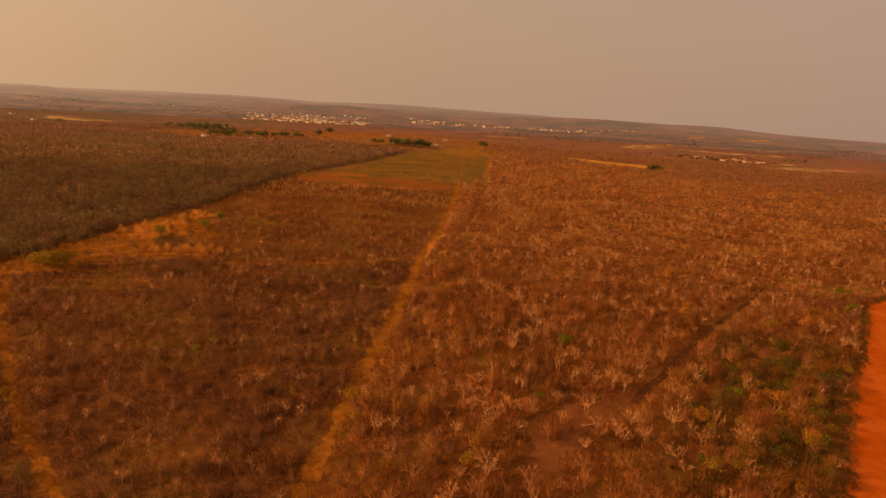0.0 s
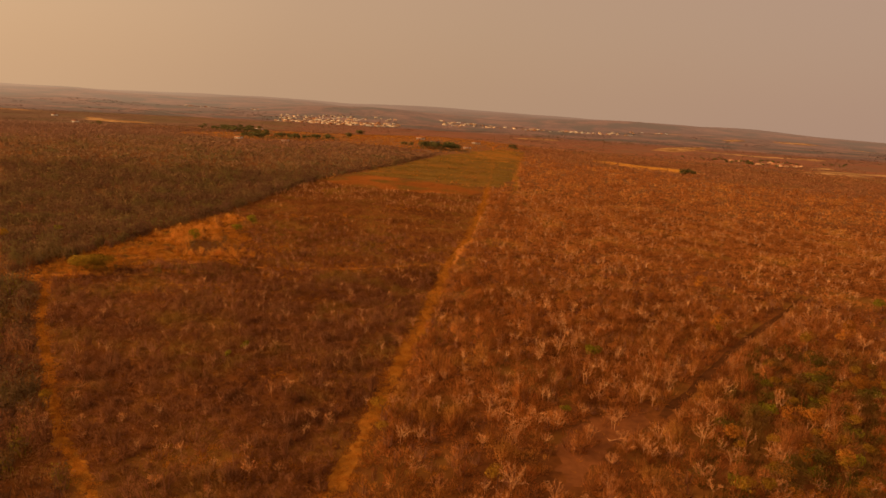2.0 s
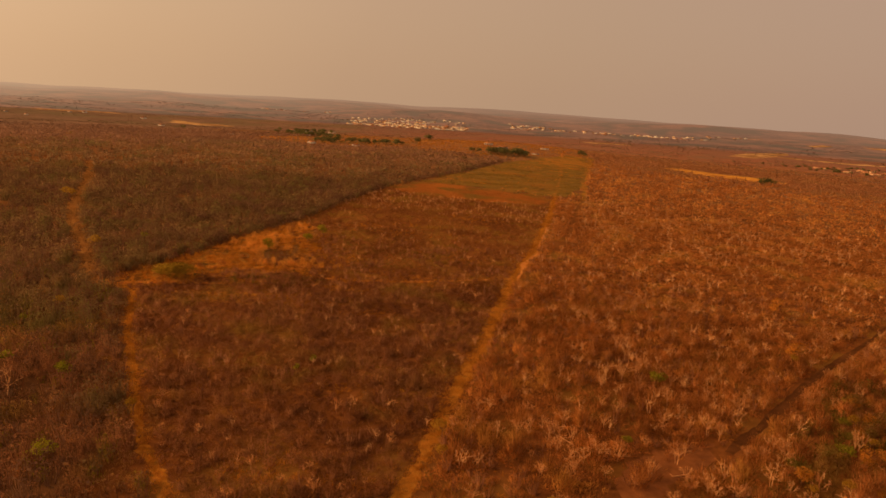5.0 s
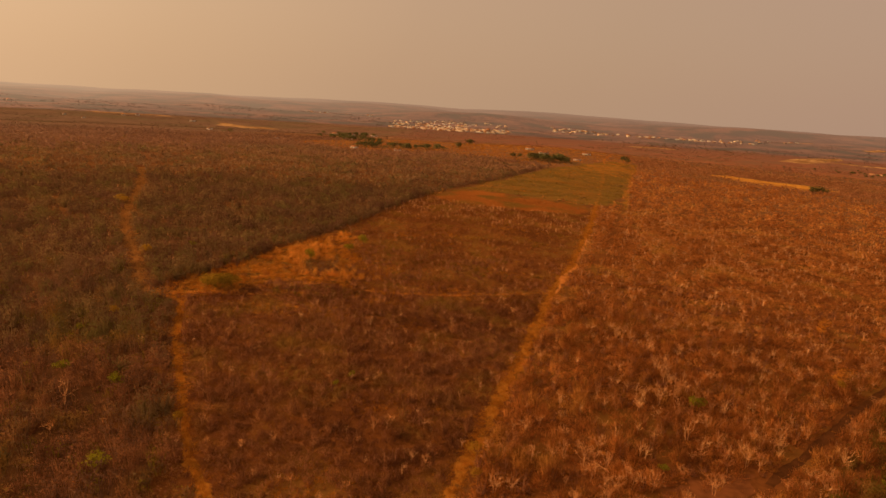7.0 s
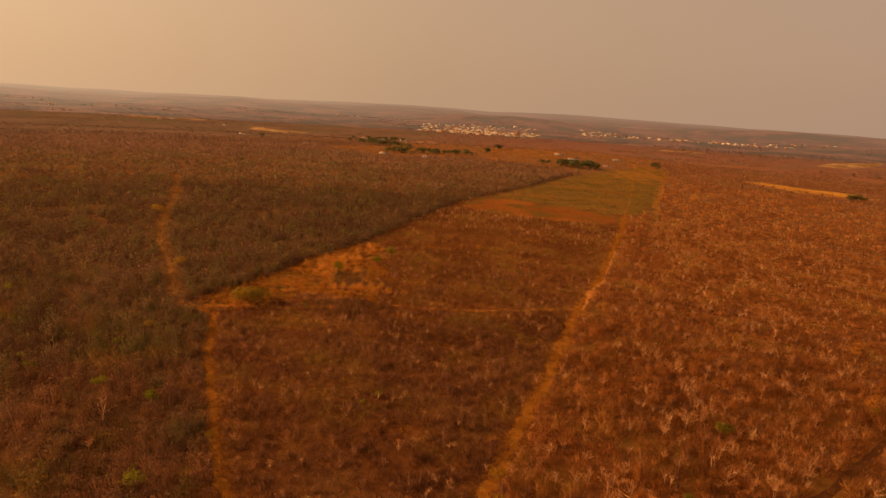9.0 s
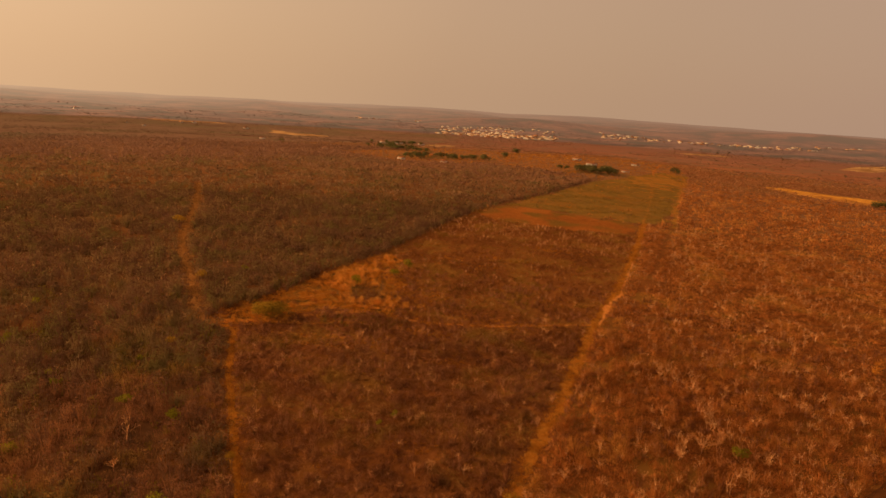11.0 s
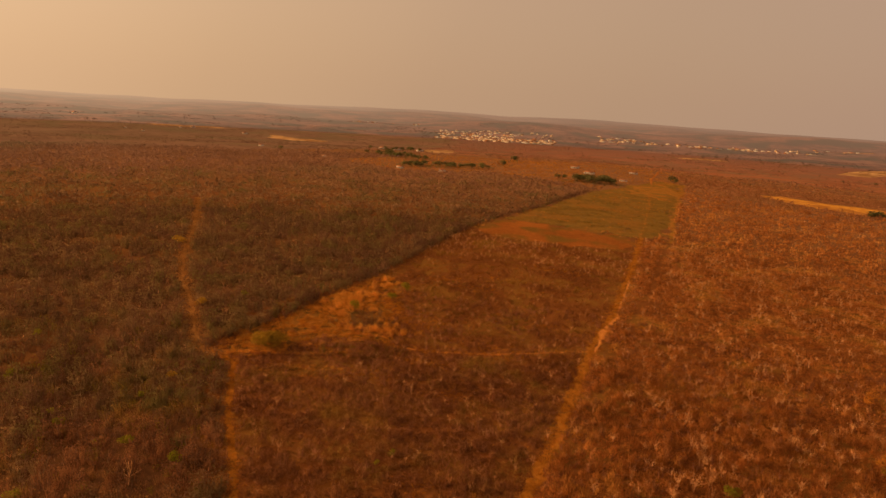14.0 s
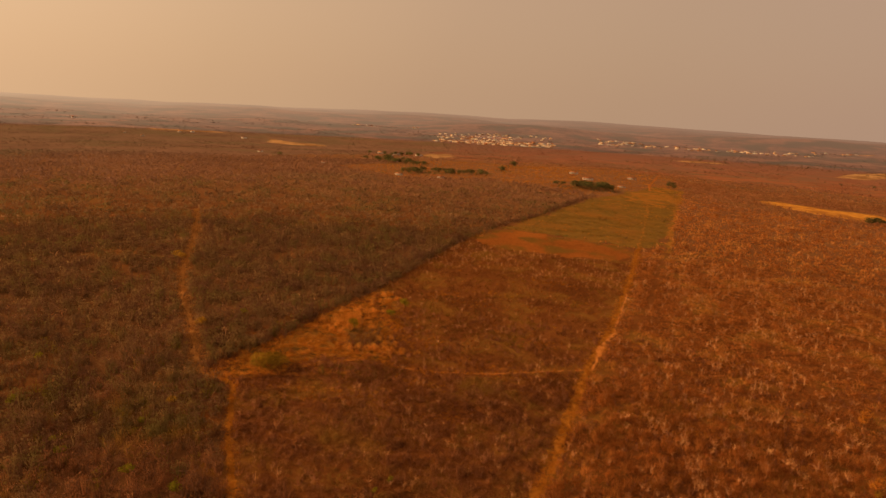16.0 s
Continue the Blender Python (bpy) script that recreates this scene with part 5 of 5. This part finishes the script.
def gable(w, d, h, rise, over):
    """A roof of two thick slopes along x."""
    pieces = []
    for s in (-1, 1):
        y0, y1 = 0.0, s * (d / 2 + over)
        z0, z1 = h + rise, h - over * rise / (d / 2)
        x = w / 2 + over
        v = np.array([(-x, y0, z0), (x, y0, z0), (x, y1, z1), (-x, y1, z1), (-x, y0, z0 + 0.15), (x, y0, z0 + 0.15), (x, y1, z1 + 0.15), (-x, y1, z1 + 0.15)])
        q = [(0, 1, 2, 3), (4, 7, 6, 5), (0, 4, 5, 1), (1, 5, 6, 2), (2, 6, 7, 3), (3, 7, 4, 0)]
        pieces.append((v, np.array([t for a, b, c, e in q for t in ((a, b, c), (a, c, e))])))
    return join(pieces)


def walls(w, d, h, rise):
    v, f = box(-w / 2, -d / 2, -1.2, w / 2, d / 2, h)
    g = np.array([(-w / 2, -d / 2, h), (-w / 2, d / 2, h), (-w / 2, 0, h + rise), (w / 2, -d / 2, h), (w / 2, d / 2, h), (w / 2, 0, h + rise)])
    return join([(v, f), (g, np.array([(0, 2, 1), (3, 4, 5), (0, 3, 5), (0, 5, 2), (1, 2, 5), (1, 5, 4)]))])


def house(name, label, group, w, d, h, rise, wall_mat, openings=True, roof_mat=None, roof_label="red clay tile roof"):
    t = thing(name, label, "house", group)
    part("wall", walls(w, d, h, rise), wall_mat, t)
    roof = part("roof", gable(w, d, h, rise, 0.4), roof_mat or M_TILE, t, roof_label)
    if openings:
        part("ridge", box(-w / 2 - 0.4, -0.18, h + rise + 0.08, w / 2 + 0.4, 0.18, h + rise + 0.24), M_TILE, roof)
    if openings:
        door = part("door", box(-0.5, -d / 2 - 0.04, 0, 0.5, -d / 2 + 0.05, 2.1), M_DARK, t, "dark wooden door")
        part("lintel", box(-0.65, -d / 2 - 0.08, 2.1, 0.65, -d / 2 + 0.05, 2.25), M_SHEET, door)
        for x in (-w * 0.3, w * 0.3):
            window = part("window", box(x - 0.6, -d / 2 - 0.04, 1.0, x + 0.6, -d / 2 + 0.05, 2.0), M_DARK, t, "dark window opening")
            part("sill", box(x - 0.7, -d / 2 - 0.14, 0.88, x + 0.7, -d / 2 + 0.05, 1.0), M_SHEET, window)
    return t


R = np.random.default_rng(31)
farm = house("farmhouse", "white farmhouse with clay tile roof on the crest", "farmhouses", 13, 6, 2.6, 0.9, M_WALL)
FARM = [(-41, 850, 0.8, -24), (-20, 778, 0.9, -30), (33, 845, 0.75, -26), (19, 735, 0.6, -20)]
for k, (x, y, s, a) in enumerate(FARM):
    if k == 0:
        place(farm, x, y, s, a)
    else:
        copy_at(farm, x, y, s, a)
for x, y, s, a in ((-372, 790, 0.6, -35), (-232, 695, 0.75, -38), (-181, 696, 0.7, -40), (-325, 930, 0.8, -40), (-364, 1035, 1.1, -42), (-402, 1185, 1.3, -42), (-352, 1172, 1.2, -45), (-440, 1200, 1.2, -40), (-310, 905, 0.8, -35), (-542, 916, 0.8, -30), (-1221, 1398, 1.0, -40), (-1130, 1353, 1.1, -40), (-1170, 1550, 1.0, -35), (-1150, 1580, 1.2, -35), (-960, 1540, 1.3, -30), (-1740, 1766, 2.0, -40)):
    copy_at(farm, x, y, s, a)

# evergreen trees of the farms
ever = bush("evergreen_tree", "dark green broad-crowned tree beside the farm", M_DKGREEN, 7.5, 4.2, 460, 0.6, R, 9, 0.05)
first = True
GROVES = [(-12, 692, 22, 9, 24), (-340, 941, 26, 40, 14), (-299, 884, 24, 25, 12), (-365, 1140, 40, 50, 16), (-262, 870, 16, 16, 8), (-223, 735, 20, 14, 12), (-205, 760, 16, 14, 10), (-172, 768, 24, 8, 14), (-136, 840, 4, 3, 2), (-135, 950, 6, 5, 2), (258, 688, 13, 3, 4), (-480, 868, 4, 4, 1), (560, 1180, 40, 60, 8), (640, 1420, 70, 80, 24), (740, 1470, 40, 60, 12), (880, 1480, 60, 60, 8), (80, 790, 6, 6, 2)]
for gx, gy, sx, sy, n in GROVES:
    low = 0.85 if gx < -150 else 0.95 if gy == 692 else 0.85 if gx == 258 else (0.65 if gx > 500 else 1.0)
    for _ in range(n):
        x, y = gx + R.normal(0, sx * 0.6), gy + R.normal(0, sy * 0.6)
        if first:
            place(ever, x, y, 0.9)
            first = False
        else:
            copy_at(ever, float(x), float(y), low * float(R.uniform(0.75, 1.3)), float(R.uniform(0, 360)))

p = np.concatenate([R.normal(0, 0.75, (3 * n + 4, 2)) * (sx + 3, sy + 3) + (gx, gy) for gx, gy, sx, sy, n in GROVES if gx < 20])
scatter("grove_shrubs", LEAFY_LIGHT, p, sizes(R, len(p), 0.5, 1.3), M_DKGREEN, R, "dark green bushes under the farm trees", "shrubs")

# the town across the valley
town_a = house("town_house", "small whitewashed town house with tile roof", "houses of the town", 15, 8, 3.4, 1.2, M_WALL, False)
town_b = house("town_house", "small ochre town house with tile roof", "houses of the town", 17, 9, 3.6, 1.3, M_WALL2, False)
town_c = house("town_house", "pale town house with light sheet roof", "houses of the town", 20, 9, 3.4, 0.9, M_WALL, False, M_SHEET, "pale sheet roof")
lots = []
for cx, cy, sx, sy, n in ((-470, 2050, 95, 45, 34), (-330, 2110, 120, 60, 40), (-270, 2250, 90, 70, 30), (-480, 2330, 140, 120, 30), (-350, 2500, 130, 60, 10), (60, 2580, 110, 150, 26), (300, 2560, 100, 130, 13), (570, 2620, 140, 120, 20), (800, 2720, 120, 90, 8), (-950, 2650, 170, 60, 14), (690, 1400, 70, 90, 30)):
    lots += [(cx + R.uniform(-1, 1) * sx, cy + R.uniform(-1, 1) * sy) for _ in range(n)]
for k, (x, y) in enumerate(lots):
    src = town_b if y < 1600 else (town_a, town_b, town_c)[int(R.choice(3, p=(0.20, 0.48, 0.32)))]
    s, a = float(R.uniform(0.45, 0.85)), float(R.choice([-42, 48], p=(0.75, 0.25)) + R.normal(0, 9))
    if k == 0:
        place(town_a, x, y, s, a)
        place(town_b, x + 30, y + 20, s, a)
        place(town_c, x - 30, y + 10, s, a)
    else:
        copy_at(src, float(x), float(y), s, a)

bits = []
for cx, cy, sx, sy, n in ((-440, 2060, 120, 50, 60), (-310, 2150, 130, 80, 80), (-500, 2350, 150, 140, 45), (-380, 2520, 160, 70, 20), (70, 2590, 120, 150, 26), (300, 2570, 90, 120, 12), (570, 2630, 130, 120, 20)):
    for _ in range(n):
        x, y = cx + R.uniform(-1, 1) * sx, cy + R.uniform(-1, 1) * sy
        v, f = walls(float(R.uniform(6, 14)), 5.0, float(R.uniform(2.2, 3.2)), 0.8)
        a = radians(-42 + R.normal(0, 12))
        v = v @ np.array([[math.cos(a), math.sin(a), 0], [-math.sin(a), math.cos(a), 0], [0, 0, 1]]) + (x, y, float(ground(x, y)))
        bits.append((v, f))
v, f = join(bits)
tagged(soup("town_outbuildings", v, f, M_WALL3), "crowded small pale houses filling the far town", "houses", kind="stuff")
